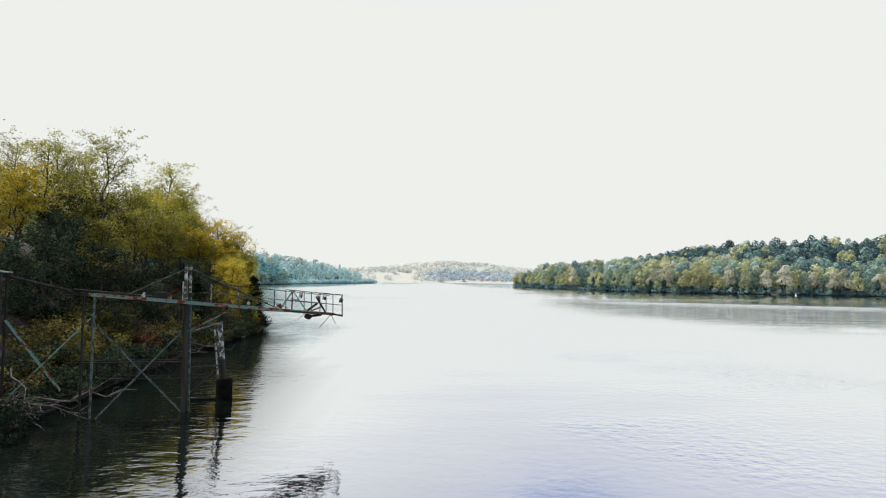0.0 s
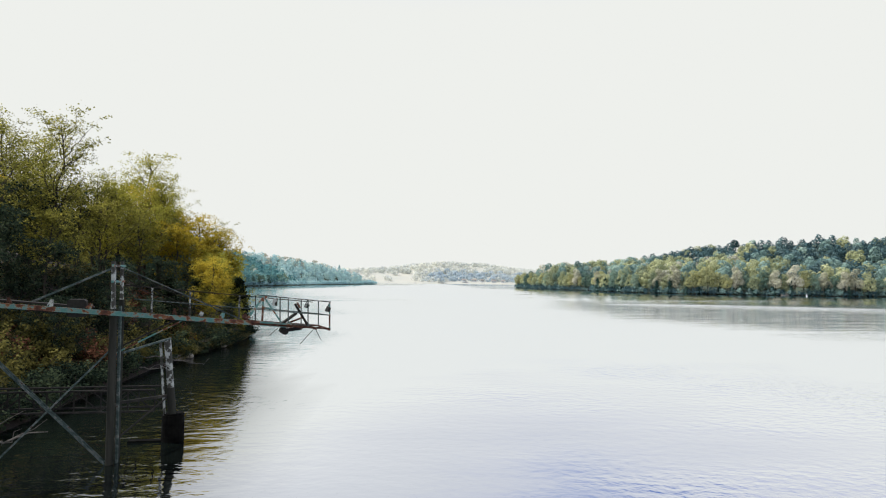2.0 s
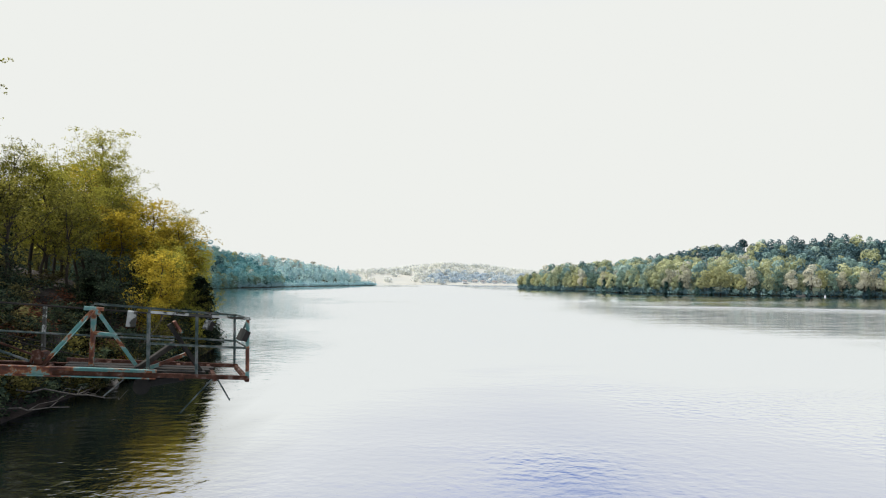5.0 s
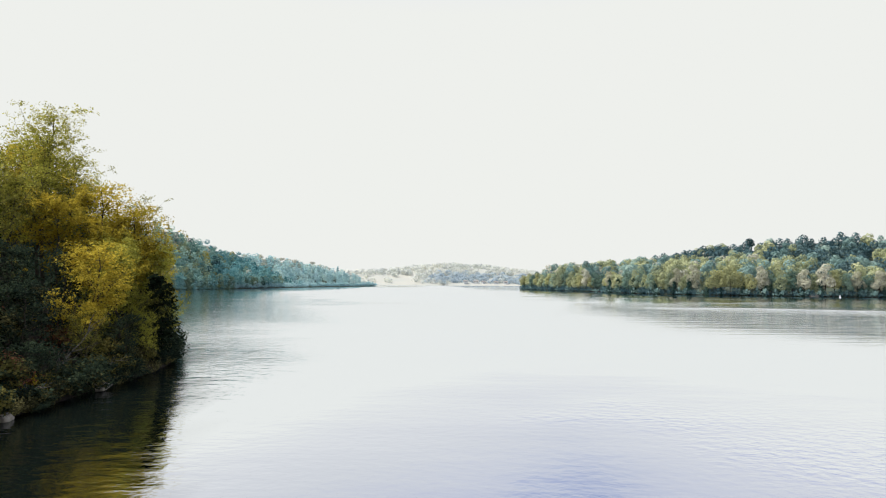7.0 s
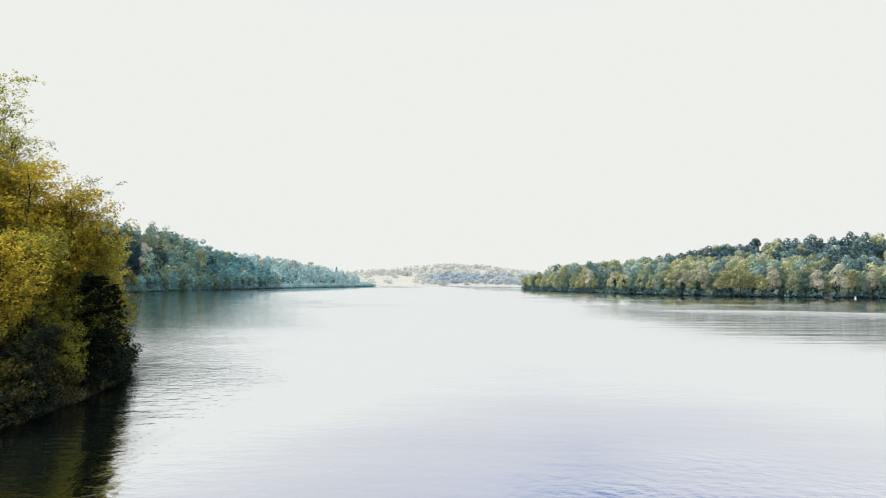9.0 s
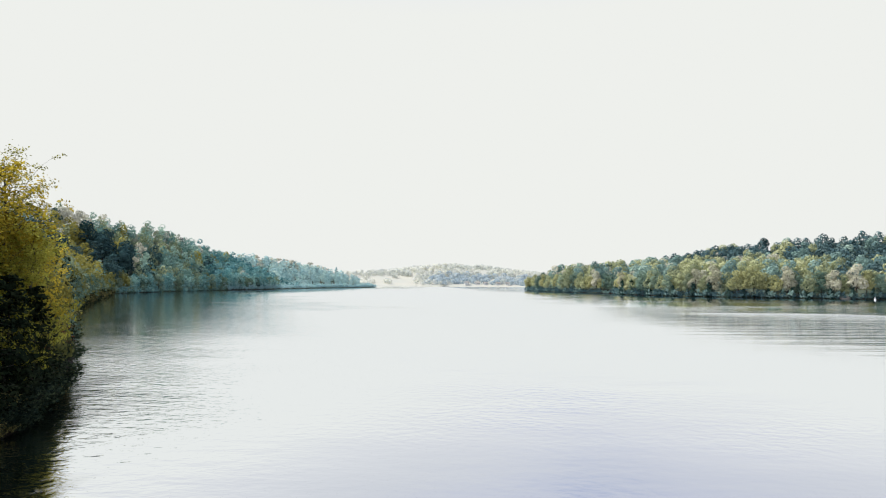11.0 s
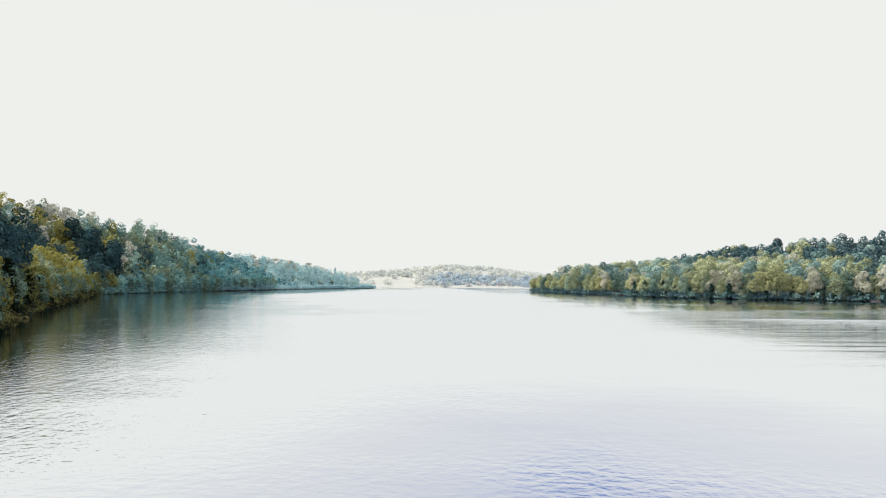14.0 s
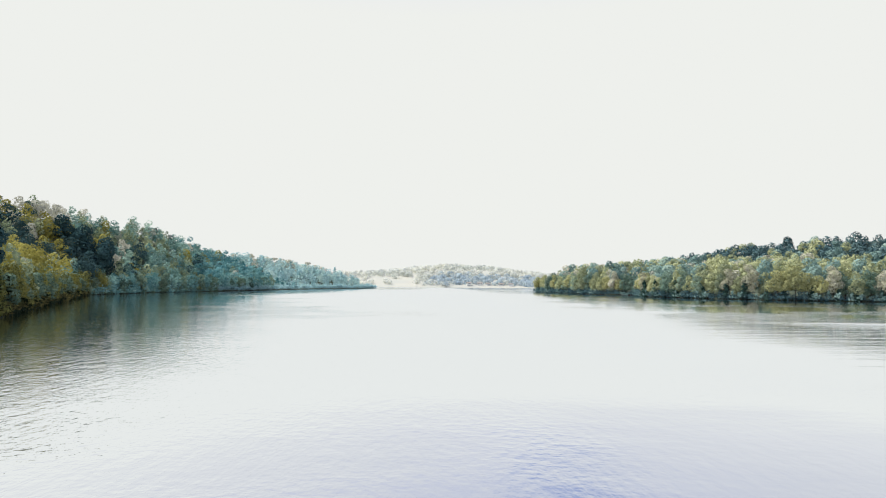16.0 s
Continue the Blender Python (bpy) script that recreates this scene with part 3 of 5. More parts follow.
def shrub(seed, h, spread, leaves, size):
    rng = np.random.default_rng(seed)
    runs, ends = [], []
    for k in range(11):
        az, out = rng.uniform(0, 2 * np.pi), spread * rng.uniform(0.2, 1)
        tip = np.array([np.cos(az) * out, np.sin(az) * out, h * rng.uniform(0.35, 1) * (1.1 - 0.5 * out / spread)])
        stem = bent(rng, np.array([0, 0, -0.3]), tip, 5, 0.05 * h)
        runs.append((stem, np.linspace(0.035, 0.008, 5)))
        ends += [stem[2], stem[3], stem[4], stem[4] + rng.normal(0, 0.15 * spread, 3)]
    ends = np.array(ends)
    pick = rng.integers(0, len(ends), leaves)
    way = rng.normal(0, 1, (leaves, 3))
    way /= np.linalg.norm(way, axis=1, keepdims=True)
    at = ends[pick] + way * spread * 0.3 * rng.uniform(0.2, 1.1, (leaves, 1)) * (1, 1, 0.75)
    at[:, 2] = np.maximum(at[:, 2], 0.02)
    return tubes(runs, 4), cards(rng, at, way + (0, 0, 0.4), size)


def plant(name, shape, leaf, bark, label, category, group=""):
    (tv, tf), (cv, cf) = shape
    ob = thing(name, label, category, group)
    for n, v, f, m in (("trunk", tv, tf, bark), ("crown", cv, cf, leaf)):
        p = new(n, mesh_of(n, v, f, m))
        p.parent = ob
    return ob


def place(ob, x, y, scale=1.0, turn=0.0, sink=0.1, stretch=1.0, used=[]):
    m = Matrix.Translation((x, y, float(land(x, y)) - sink)) @ Matrix.Rotation(turn, 4, "Z") @ Matrix.Diagonal((scale, scale, scale * stretch, 1))
    if ob.name in used:
        ob = copy_thing(ob, m)
    used.append(ob.name)
    ob.matrix_basis = m
    return ob


rnd = random.Random(4)
# the wooded bank beside the old loader: x, y, height
gold_tree = [plant("tree", broadleaf(k, 10, 3.3, 8600, 0.088, low=0.14), m, BARK, l, "tree", "bank trees") for k, m, l in ((11, GOLD, "golden yellow spring tree on the bank"), (12, LEMON, "lemon-green spring tree on the bank"))]
tall_tree = [plant("tree", broadleaf(k, 15, 3.3, 4800, 0.085, 0.6, low=0.42, lean=l, upright=1.5), SPRING, BARK, "tall thin tree with sparse new spring leaves", "tree", "bank trees") for k, l in ((21, 0.05), (22, -0.04), (23, 0.1))]
olive_tree = [plant("tree", broadleaf(k, 11, 3.2, 4600, 0.105, 0.3, low=0.22, upright=1.3), OLIVE, BARK, "olive-leaved broadleaf tree on the steep bank", "tree", "bank trees") for k in (31, 32)]
green_tree = [plant("tree", broadleaf(k, 9, 3.2, 3500, 0.126, low=0.12), GREEN, BARK, "dark green broadleaf understory tree, bank shade put into its leaf colour", "tree", "bank trees") for k in (41, 42)]
small_gold = plant("shrub", shrub(65, 1.6, 1.2, 1100, 0.08), GOLD, BARK, "small golden shrub over the shallows", "shrub", "bank shrubs")
juniper = plant("juniper", conifer(51, 7.5, 1.8, 4200, 0.125, 0.02, 0.25), DARK, BARK, "dark dense juniper leaning over the water", "juniper", "junipers")
bush = [plant("shrub", shrub(k, 2.2, 1.6, 1100, 0.088), m, BARK, l, "shrub", "bank shrubs") for k, m, l in (
    (61, GREEN, "dark green shrub at the water's edge"), (62, BRUSH, "olive shrub on the lake bank"), (63, RUSSET, "russet-leaved shrub on the bank"), (64, GREEN, "dense green shrub overhanging the water"))]


def stand(kinds, rows):
    for k, (x, y, s, st) in enumerate(rows):
        place(kinds[k % len(kinds)], x, y, s, rnd.uniform(0, 6.28), stretch=st)


stand(gold_tree, [(-22.1, 66.2, 0.82, 0.92), (-23.0, 70.6, 0.8, 0.95), (-26.8, 81.8, 0.85, 1.05), (-25, 74.5, 0.85, 0.95),
    (-30.5, 43, 0.95, 1.0), (-33.5, 70, 0.95, 1.1), (-36, 80, 1.12, 1.1), (-40.5, 84, 1.2, 1.1), (-34.5, 83.5, 1.05, 1.05), (-24.2, 78, 0.72, 1.0), (-27.8, 71.5, 0.9, 1.0), (-28.4, 79.2, 0.95, 1.0), (-25.6, 77.5, 1.1, 1.0), (-24.2, 79.5, 0.92, 1.0), (-27.3, 75.8, 1.15, 1.0)])
stand(tall_tree, [(-31.0, 54.5, 0.98, 0.98), (-36, 60, 0.85, 0.96), (-31, 47.5, 0.86, 0.92), (-33.4, 52.3, 0.9, 0.93), 
    (-31.5, 79, 0.75, 1.0), (-36.5, 62, 0.9, 1.0), (-38, 55, 0.8, 1.0), (-33.5, 66, 0.74, 1.0), (-35.5, 42, 0.9, 1.0), (-27.9, 82, 0.78, 1.0)])
stand([plant("tree", broadleaf(24, 15, 3.2, 7600, 0.08, 0.5, low=0.28, lean=0.03, upright=1.4), LEMON, BARK, "tall leafy golden-green tree on the bank", "tree", "bank trees")],
    [(-38.3, 86, 1.18, 1.02), (-35.5, 71.5, 0.75, 1.0), (-36.2, 87.5, 0.95, 1.0)])
stand([plant("tree", broadleaf(25, 14, 3.3, 9000, 0.082, 0.3, low=0.3, upright=1.3), LEMON, BARK, "tall full lemon-green tree above the bank", "tree", "bank trees")],
    [(-32, 76.5, 0.97, 1.0), (-33.6, 80.4, 0.9, 1.0), (-30.2, 73.2, 0.72, 1.0)])
stand(olive_tree, [(-37, 77, 0.95, 1.0), (-27.5, 49, 0.68, 1.0), (-29.5, 66.5, 0.78, 1.0), (-31, 62, 0.78, 1.0), (-34, 57, 0.75, 1.0),
    (-33, 74, 0.85, 1.0), (-36, 47, 0.75, 1.0), (-39.5, 50, 0.8, 1.0), (-37, 69, 0.85, 1.0), (-30, 37, 0.7, 1.0), (-27.5, 31, 0.65, 1.0), (-42, 59, 0.85, 1.0), (-35.2, 56, 0.85, 1.0), (-32.6, 58.5, 0.8, 1.0), (-37.5, 61, 0.9, 1.0), (-34.6, 64.5, 0.85, 1.0), (-30, 52, 0.7, 1.0), (-34, 36, 0.8, 1.0), (-32, 83, 0.75, 1.0)])
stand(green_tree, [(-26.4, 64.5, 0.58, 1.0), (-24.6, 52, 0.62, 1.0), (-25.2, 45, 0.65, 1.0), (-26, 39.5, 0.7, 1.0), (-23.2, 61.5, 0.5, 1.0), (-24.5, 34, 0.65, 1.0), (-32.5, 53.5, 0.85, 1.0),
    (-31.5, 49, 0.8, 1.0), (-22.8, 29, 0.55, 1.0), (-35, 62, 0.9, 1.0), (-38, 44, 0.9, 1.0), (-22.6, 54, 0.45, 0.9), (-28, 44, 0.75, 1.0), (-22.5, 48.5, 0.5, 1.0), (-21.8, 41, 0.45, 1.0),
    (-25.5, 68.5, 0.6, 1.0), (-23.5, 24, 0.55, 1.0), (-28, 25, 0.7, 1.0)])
stand([olive_tree[0], green_tree[0], gold_tree[1]], [(-21.3, 63.8, 0.38, 0.9), (-21.0, 67.8, 0.42, 0.9), (-21.0, 70.2, 0.38, 1.0), (-21.9, 72.4, 0.42, 1.0), (-20.9, 59.0, 0.32, 0.9), (-23, 75.5, 0.5, 1.0)])
for x, y, s in ((-21.5, 72.8, 0.84), (-22.3, 75.2, 0.84), (-22.6, 57.4, 0.7), (-22.6, 77.5, 0.8)):
    place(juniper, x, y, s, rnd.uniform(0, 6), 0.25)


for x, y, k in ((-20.9, 58.5, 0.7), (-20.4, 63.0, 0.6)):
    place(small_gold, x, y, k, rnd.uniform(0, 6))

bank_shrub = plant("shrub", shrub(66, 1.9, 1.5, 1500, 0.08), DULL, BARK, "dull olive-gold shrub on the bank behind the trestle", "shrub", "bank shrubs")
for x, y, k in ((-22.5, 41, 1.3), (-21.6, 38, 1.2), (-23.5, 44, 1.4), (-24, 39, 1.3), (-22, 44.8, 1.1), (-20.9, 35.5, 1.1), (-22.8, 36, 1.3), (-24.6, 41.8, 1.4), (-20.4, 31.5, 1.0), (-21.9, 33, 1.2), (-19.9, 28.5, 0.9), (-21.2, 48, 1.0), (-22.6, 50.5, 1.1), (-20.8, 61.5, 0.8), (-21.3, 58, 0.9), (-20.6, 55, 1.0), (-20.9, 66, 0.9), (-21.2, 69, 0.95), (-20.3, 52.5, 0.9), (-20.7, 63.8, 1.0), (-22.4, 56, 1.2), (-22.6, 66.5, 1.1)):
    place(bank_shrub, x, y, k, rnd.uniform(0, 6), 0.1, 0.9)


def shore_x(y):
    return float(np.interp(y, LAKE[1:13, 1], LAKE[1:13, 0]))


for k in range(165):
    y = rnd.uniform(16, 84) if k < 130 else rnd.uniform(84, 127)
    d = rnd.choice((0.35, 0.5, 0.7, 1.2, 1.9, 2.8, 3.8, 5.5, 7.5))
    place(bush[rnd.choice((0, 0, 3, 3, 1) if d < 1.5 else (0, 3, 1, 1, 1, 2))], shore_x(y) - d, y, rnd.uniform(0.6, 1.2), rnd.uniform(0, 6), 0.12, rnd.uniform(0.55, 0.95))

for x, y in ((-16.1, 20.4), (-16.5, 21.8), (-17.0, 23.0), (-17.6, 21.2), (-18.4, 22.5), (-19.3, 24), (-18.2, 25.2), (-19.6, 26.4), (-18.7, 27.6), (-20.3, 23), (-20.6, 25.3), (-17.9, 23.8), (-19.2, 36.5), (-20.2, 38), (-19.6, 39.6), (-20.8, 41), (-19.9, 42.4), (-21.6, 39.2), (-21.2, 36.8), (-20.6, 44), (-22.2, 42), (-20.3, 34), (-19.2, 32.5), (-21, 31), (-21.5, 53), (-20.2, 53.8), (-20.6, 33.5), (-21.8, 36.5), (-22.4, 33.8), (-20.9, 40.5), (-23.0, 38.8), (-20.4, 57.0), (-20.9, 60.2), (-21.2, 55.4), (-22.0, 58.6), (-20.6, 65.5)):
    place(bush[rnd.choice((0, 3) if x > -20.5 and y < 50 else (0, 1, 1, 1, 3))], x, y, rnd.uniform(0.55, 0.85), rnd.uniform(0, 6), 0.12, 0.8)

thicket = random.Random(9)
for k in range(80):
    y = thicket.uniform(36, 72)
    place(bush[thicket.choice((0, 1, 1, 1, 3))], shore_x(y) - thicket.uniform(5, 17), y, thicket.uniform(0.8, 1.35), thicket.uniform(0, 6), 0.12, thicket.uniform(0.6, 0.9))

for k in range(34):
    y = rnd.uniform(52, 82)
    place(bush[rnd.choice((0, 1, 1, 3))], shore_x(y) - rnd.uniform(0.1, 0.7), y, rnd.uniform(0.4, 0.7), rnd.uniform(0, 6), 0.15, 0.9)

# shoreline trees farther along the western bank, and on the eastern shore
shore_a = [plant("tree", billow(k, 12, 4.0, n, z, 0.02), m, BARK, l, "tree", "western shore trees") for k, n, z, m, l in (
    (71, 1300, 0.34, SHORE_GOLD, "golden spring tree at the foot of the western hill"), (72, 1300, 0.34, SHORE_OLIVE, "olive broadleaf tree at the foot of the western hill"),
    (73, 1300, 0.34, SHORE_GREEN, "dark green broadleaf tree on the western shore"), (74, 1300, 0.34, SHORE_TEAL, "western shore tree with haze blue put into its leaf colour"))]
pine_tree = plant("pine", conifer(75, 15, 3.6, 2600, 0.24, 0.3, 0.6), PINE, BARK, "dark pine standing above the broadleaf trees", "pine", "pines")
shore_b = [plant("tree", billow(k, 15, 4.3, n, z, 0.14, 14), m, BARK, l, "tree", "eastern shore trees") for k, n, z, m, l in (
    (81, 2200, 0.34, LONE_EAST, "eastern shore broadleaf tree, olive leaves paled for haze"), (82, 2200, 0.34, LONE_PALE, "pale budding tree on the eastern shore"),
    (83, 2200, 0.34, LONE_GREEN, "eastern shore broadleaf tree, green leaves greyed for haze"), (84, 2200, 0.34, LONE_SUNNY, "golden spring tree on the eastern shore"))]


mid_tree = [plant("tree", billow(k, 10, 3.5, 3000, 0.2, 0.02, 15), m, BARK, l, "tree", "bank trees") for k, m, l in (
    (78, SHORE_GOLD, "golden spring tree beyond the wooded point"), (79, SHORE_OLIVE, "olive broadleaf tree beyond the wooded point"), (80, SHORE_GREEN, "dark green tree beyond the wooded point"))]


def along(points, step, inland, jitter):
    """Places along a shoreline, some metres inland."""
    pts = np.array(points, float)
    run = np.r_[0, np.cumsum(np.linalg.norm(np.diff(pts, axis=0), axis=1))]
    out, t = [], 0.0
    while t < run[-1]:
        p = np.array([np.interp(t, run, pts[:, c]) for c in (0, 1)])
        q = np.array([np.interp(min(t + 1, run[-1] + 1e-3), run, pts[:, c]) for c in (0, 1)])
        w = (q - p) / (np.linalg.norm(q - p) + 1e-9)
        side = np.array([-w[1], w[0]])
        if float(lake_distance(*(p + side * 4))) < 0:
            side = -side
        out.append(p + side * (inland + rnd.uniform(-jitter, jitter)))
        t += step * rnd.uniform(0.75, 1.25)
    return out


for x, y in along(LAKE[9:21], 3.9, 2.4, 1.2):
    far = min(1.0, max(0.0, (y - 320) / 100))
    if y < 125:
        place(mid_tree[rnd.choice((0, 0, 1, 2))], float(x) - 1.0, y, rnd.uniform(0.6, 0.85), rnd.uniform(0, 6), 0.2)
        continue
    # farther off, the trees with haze-blue leaf colour take over
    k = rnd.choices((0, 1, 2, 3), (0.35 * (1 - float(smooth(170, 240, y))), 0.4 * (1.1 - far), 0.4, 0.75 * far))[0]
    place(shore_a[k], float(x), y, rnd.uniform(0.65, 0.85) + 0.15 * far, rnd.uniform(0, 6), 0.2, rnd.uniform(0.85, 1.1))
for x, y in along(LAKE[9:15], 7, 9.5, 2.5) + along(LAKE[10:15], 7, 17, 2.5):
    if y < 118:
        place(mid_tree[rnd.choice((0, 1, 2, 2))], x, y, rnd.uniform(0.85, 1.05), rnd.uniform(0, 6), 0.2)
    else:
        place(shore_a[rnd.choice((0, 0, 1, 2, 2))], x, y, rnd.uniform(0.8, 1.05), rnd.uniform(0, 6), 0.2)
for x, y in ((-66, 141), (-72, 148), (-80, 163), (-64, 134)):
    place(pine_tree, x, y, rnd.uniform(0.75, 0.95), rnd.uniform(0, 6), 0.2)
round_tree = plant("pine", billow(76, 17, 4.4, 1800, 0.36, 0.25), PINE, BARK, "dark round-topped pine on the western hill", "pine", "pines")
for x, y, k in ((-92, 178, 1.1), (-97, 187, 1.15), (-104, 194, 1.1), (-95, 194, 1.15), (-99, 199, 1.15), (-90, 181, 1.1), (-93, 184.5, 1.2), (-178, 372, 1.45), (-171, 381, 1.4), (-183, 386, 1.45), (-167, 373, 1.35), (-190, 378, 1.4), (-176, 391, 1.4)):
    place(round_tree, x, y, k, rnd.uniform(0, 6), 0.2)
# added junipers, their near-black needles standing in for shadowed gaps between crowns
for x, y in ((-38.5, 105.5), (-46, 113), (-53.5, 127), (-57, 135), (-66, 151), (-70, 158), (-78, 174), (-84, 186)):
    place(juniper, x, y, rnd.uniform(0.9, 1.25), rnd.uniform(0, 6), 0.2)
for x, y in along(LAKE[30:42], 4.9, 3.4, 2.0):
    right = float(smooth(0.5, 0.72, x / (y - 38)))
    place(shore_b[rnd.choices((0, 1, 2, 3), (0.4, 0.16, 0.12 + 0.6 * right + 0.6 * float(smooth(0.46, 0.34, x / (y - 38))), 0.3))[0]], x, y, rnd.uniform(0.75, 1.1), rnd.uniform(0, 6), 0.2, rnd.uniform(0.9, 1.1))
for x, y, s in ((271, 521, 0.85), (276, 526, 0.75)):
    place(round_tree, x, y, s, rnd.uniform(0, 6), 0.2)

cedar = plant("cedar", conifer(77, 8, 2.3, 900, 0.36, 0.0, 0.25), LONE_CEDAR, BARK, "dark pointed cedar at the eastern waterline", "cedar", "shore cedars")
for x, y in along(LAKE[34:42], 8.5, 1.6, 0.8):
    place(cedar, x, y, rnd.uniform(0.6, 1.15), rnd.uniform(0, 6), 0.2)


def woods(name, label, area, step, kinds, weights, seed, keep):
    """Trees past counting on a hillside, as one mesh. kinds: (shape, material), keep(x, y, d) says where they stand."""
    rng = np.random.default_rng(seed)
    x0, x1, y0, y1 = area
    px, py = np.meshgrid(np.arange(x0, x1, step), np.arange(y0, y1, step))
    px, py = (c.ravel() + rng.uniform(-0.45, 0.45, c.size) * step for c in (px, py))
    d = lake_distance(px, py)
    ok = keep(px, py, d)
    px, py, d = px[ok], py[ok], d[ok]
    pz = land(px, py, d) - 0.3
    wt = np.array([w(px, py, d) if callable(w) else np.full(len(px), w) for w in weights], float)
    pick = (rng.uniform(0, 1, len(px)) * wt.sum(0) > np.cumsum(wt, 0)).sum(0)
    vs, fs, mi, shade, base = [], [], [], [], 0
    for x, y, z, k, dd in zip(px, py, pz, pick, d):
        (v, f), _ = kinds[k]
        a, sc = rng.uniform(0, 6.28), rng.uniform(0.75, 1.25) * (1 if y < 560 or x > 0 else 0.4 + 0.6 * smooth(0, 34, dd))
        c, s2 = np.cos(a) * sc, np.sin(a) * sc
        w = np.empty_like(v)
        w[:, 0], w[:, 1], w[:, 2] = v[:, 0] * c - v[:, 1] * s2 + x, v[:, 0] * s2 + v[:, 1] * c + y, v[:, 2] * sc * rng.uniform(0.9, 1.12) + z
        w[:, 3], w[:, 4], w[:, 5] = (v[:, 3] * c - v[:, 4] * s2) / sc, (v[:, 3] * s2 + v[:, 4] * c) / sc, v[:, 5]
        vs.append(w)
        fs.append(f + base)
        mi.append(np.full(len(f), k))
        shade.append(np.full(len(f), rng.uniform(0, 0.8)))
        base += len(v)
    ob = new(name, mesh_of(name, np.concatenate(vs), np.concatenate(fs), [m for _, m in kinds], np.concatenate(mi)))
    ob.data.attributes.new("tree_shade", "FLOAT", "FACE").data.foreach_set("value", np.concatenate(shade).astype(np.float32))
    return tagged(ob, label, "woods", kind="stuff")


def crown_of(shape):
    return shape[1]


def round_pine(seed, n):
    return crown_of(billow(seed, 11, 5.2, n, 0.7, 0.08))


def grove(x, y):
    """Groves of dark pines on the western hill."""
    return sum(np.exp(-((x - a) ** 2 + (y - b) ** 2) / r**2) for a, b, r in ((-172, 364, 24), (-95, 182, 9)))


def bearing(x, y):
    """How far west of the bay's axis a place lies; it picks the hazed tints."""
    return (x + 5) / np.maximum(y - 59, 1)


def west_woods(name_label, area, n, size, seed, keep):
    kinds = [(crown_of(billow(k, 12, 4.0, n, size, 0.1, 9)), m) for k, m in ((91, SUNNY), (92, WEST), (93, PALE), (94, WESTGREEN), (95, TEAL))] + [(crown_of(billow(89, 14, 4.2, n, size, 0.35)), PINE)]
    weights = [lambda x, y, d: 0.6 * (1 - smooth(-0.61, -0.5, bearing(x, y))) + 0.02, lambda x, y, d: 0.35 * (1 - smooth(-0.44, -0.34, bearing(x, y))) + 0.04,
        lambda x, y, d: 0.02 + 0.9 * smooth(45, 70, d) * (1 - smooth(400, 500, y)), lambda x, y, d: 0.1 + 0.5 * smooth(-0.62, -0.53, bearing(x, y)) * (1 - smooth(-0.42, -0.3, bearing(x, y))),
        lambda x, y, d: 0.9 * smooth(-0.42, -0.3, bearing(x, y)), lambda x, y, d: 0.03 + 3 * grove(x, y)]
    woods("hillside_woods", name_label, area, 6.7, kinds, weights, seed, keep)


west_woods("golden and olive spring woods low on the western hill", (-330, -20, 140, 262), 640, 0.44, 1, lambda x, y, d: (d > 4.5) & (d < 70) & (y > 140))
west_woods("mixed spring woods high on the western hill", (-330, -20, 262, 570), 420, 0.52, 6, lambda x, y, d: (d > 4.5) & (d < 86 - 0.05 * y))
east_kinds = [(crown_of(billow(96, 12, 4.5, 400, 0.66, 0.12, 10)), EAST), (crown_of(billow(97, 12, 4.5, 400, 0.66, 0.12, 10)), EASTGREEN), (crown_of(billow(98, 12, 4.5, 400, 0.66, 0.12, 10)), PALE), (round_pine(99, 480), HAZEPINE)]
# the far left end gets more haze-coloured crowns
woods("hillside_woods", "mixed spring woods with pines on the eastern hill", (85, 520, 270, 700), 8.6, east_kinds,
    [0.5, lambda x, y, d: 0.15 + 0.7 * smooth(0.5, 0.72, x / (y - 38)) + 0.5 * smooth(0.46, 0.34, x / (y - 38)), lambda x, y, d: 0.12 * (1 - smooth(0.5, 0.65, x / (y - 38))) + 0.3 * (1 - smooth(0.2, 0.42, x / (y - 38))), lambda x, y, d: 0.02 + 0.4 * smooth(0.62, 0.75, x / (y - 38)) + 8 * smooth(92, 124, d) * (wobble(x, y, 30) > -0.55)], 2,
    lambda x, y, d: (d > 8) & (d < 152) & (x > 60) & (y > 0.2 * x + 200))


def scrub(name, label, points, step, kinds, seed, size):
    """Low brush past counting along a shoreline, as one mesh."""
    rng = np.random.default_rng(seed)
    vs, fs, mi, base = [], [], [], 0
    for x, y in along(points, step, 0.9, 0.9):
        k = rng.integers(0, len(kinds))
        (v, f), _ = kinds[k]
        sc = size * rng.uniform(0.6, 1.3)
        vs.append(np.concatenate([v[:, :3] * sc + (x, y, max(0.0, float(land(x, y))) - 0.1), v[:, 3:]], 1))
        fs.append(f + base)
        mi.append(np.full(len(f), k))
        base += len(v)
    ob = new(name, mesh_of(name, np.concatenate(vs), np.concatenate(fs), [m for _, m in kinds], np.concatenate(mi)))
    return tagged(ob, label, "brush", kind="stuff")


scrub("shore_brush", "low dark brush along the western shore", LAKE[12:18], 1.5, [(crown_of(shrub(121, 2.2, 1.7, 160, 0.22)), GREEN), (crown_of(shrub(122, 2.4, 1.7, 160, 0.22)), BRUSH), (crown_of(shrub(123, 2.4, 1.7, 160, 0.22)), DARK)], 7, 1.1)
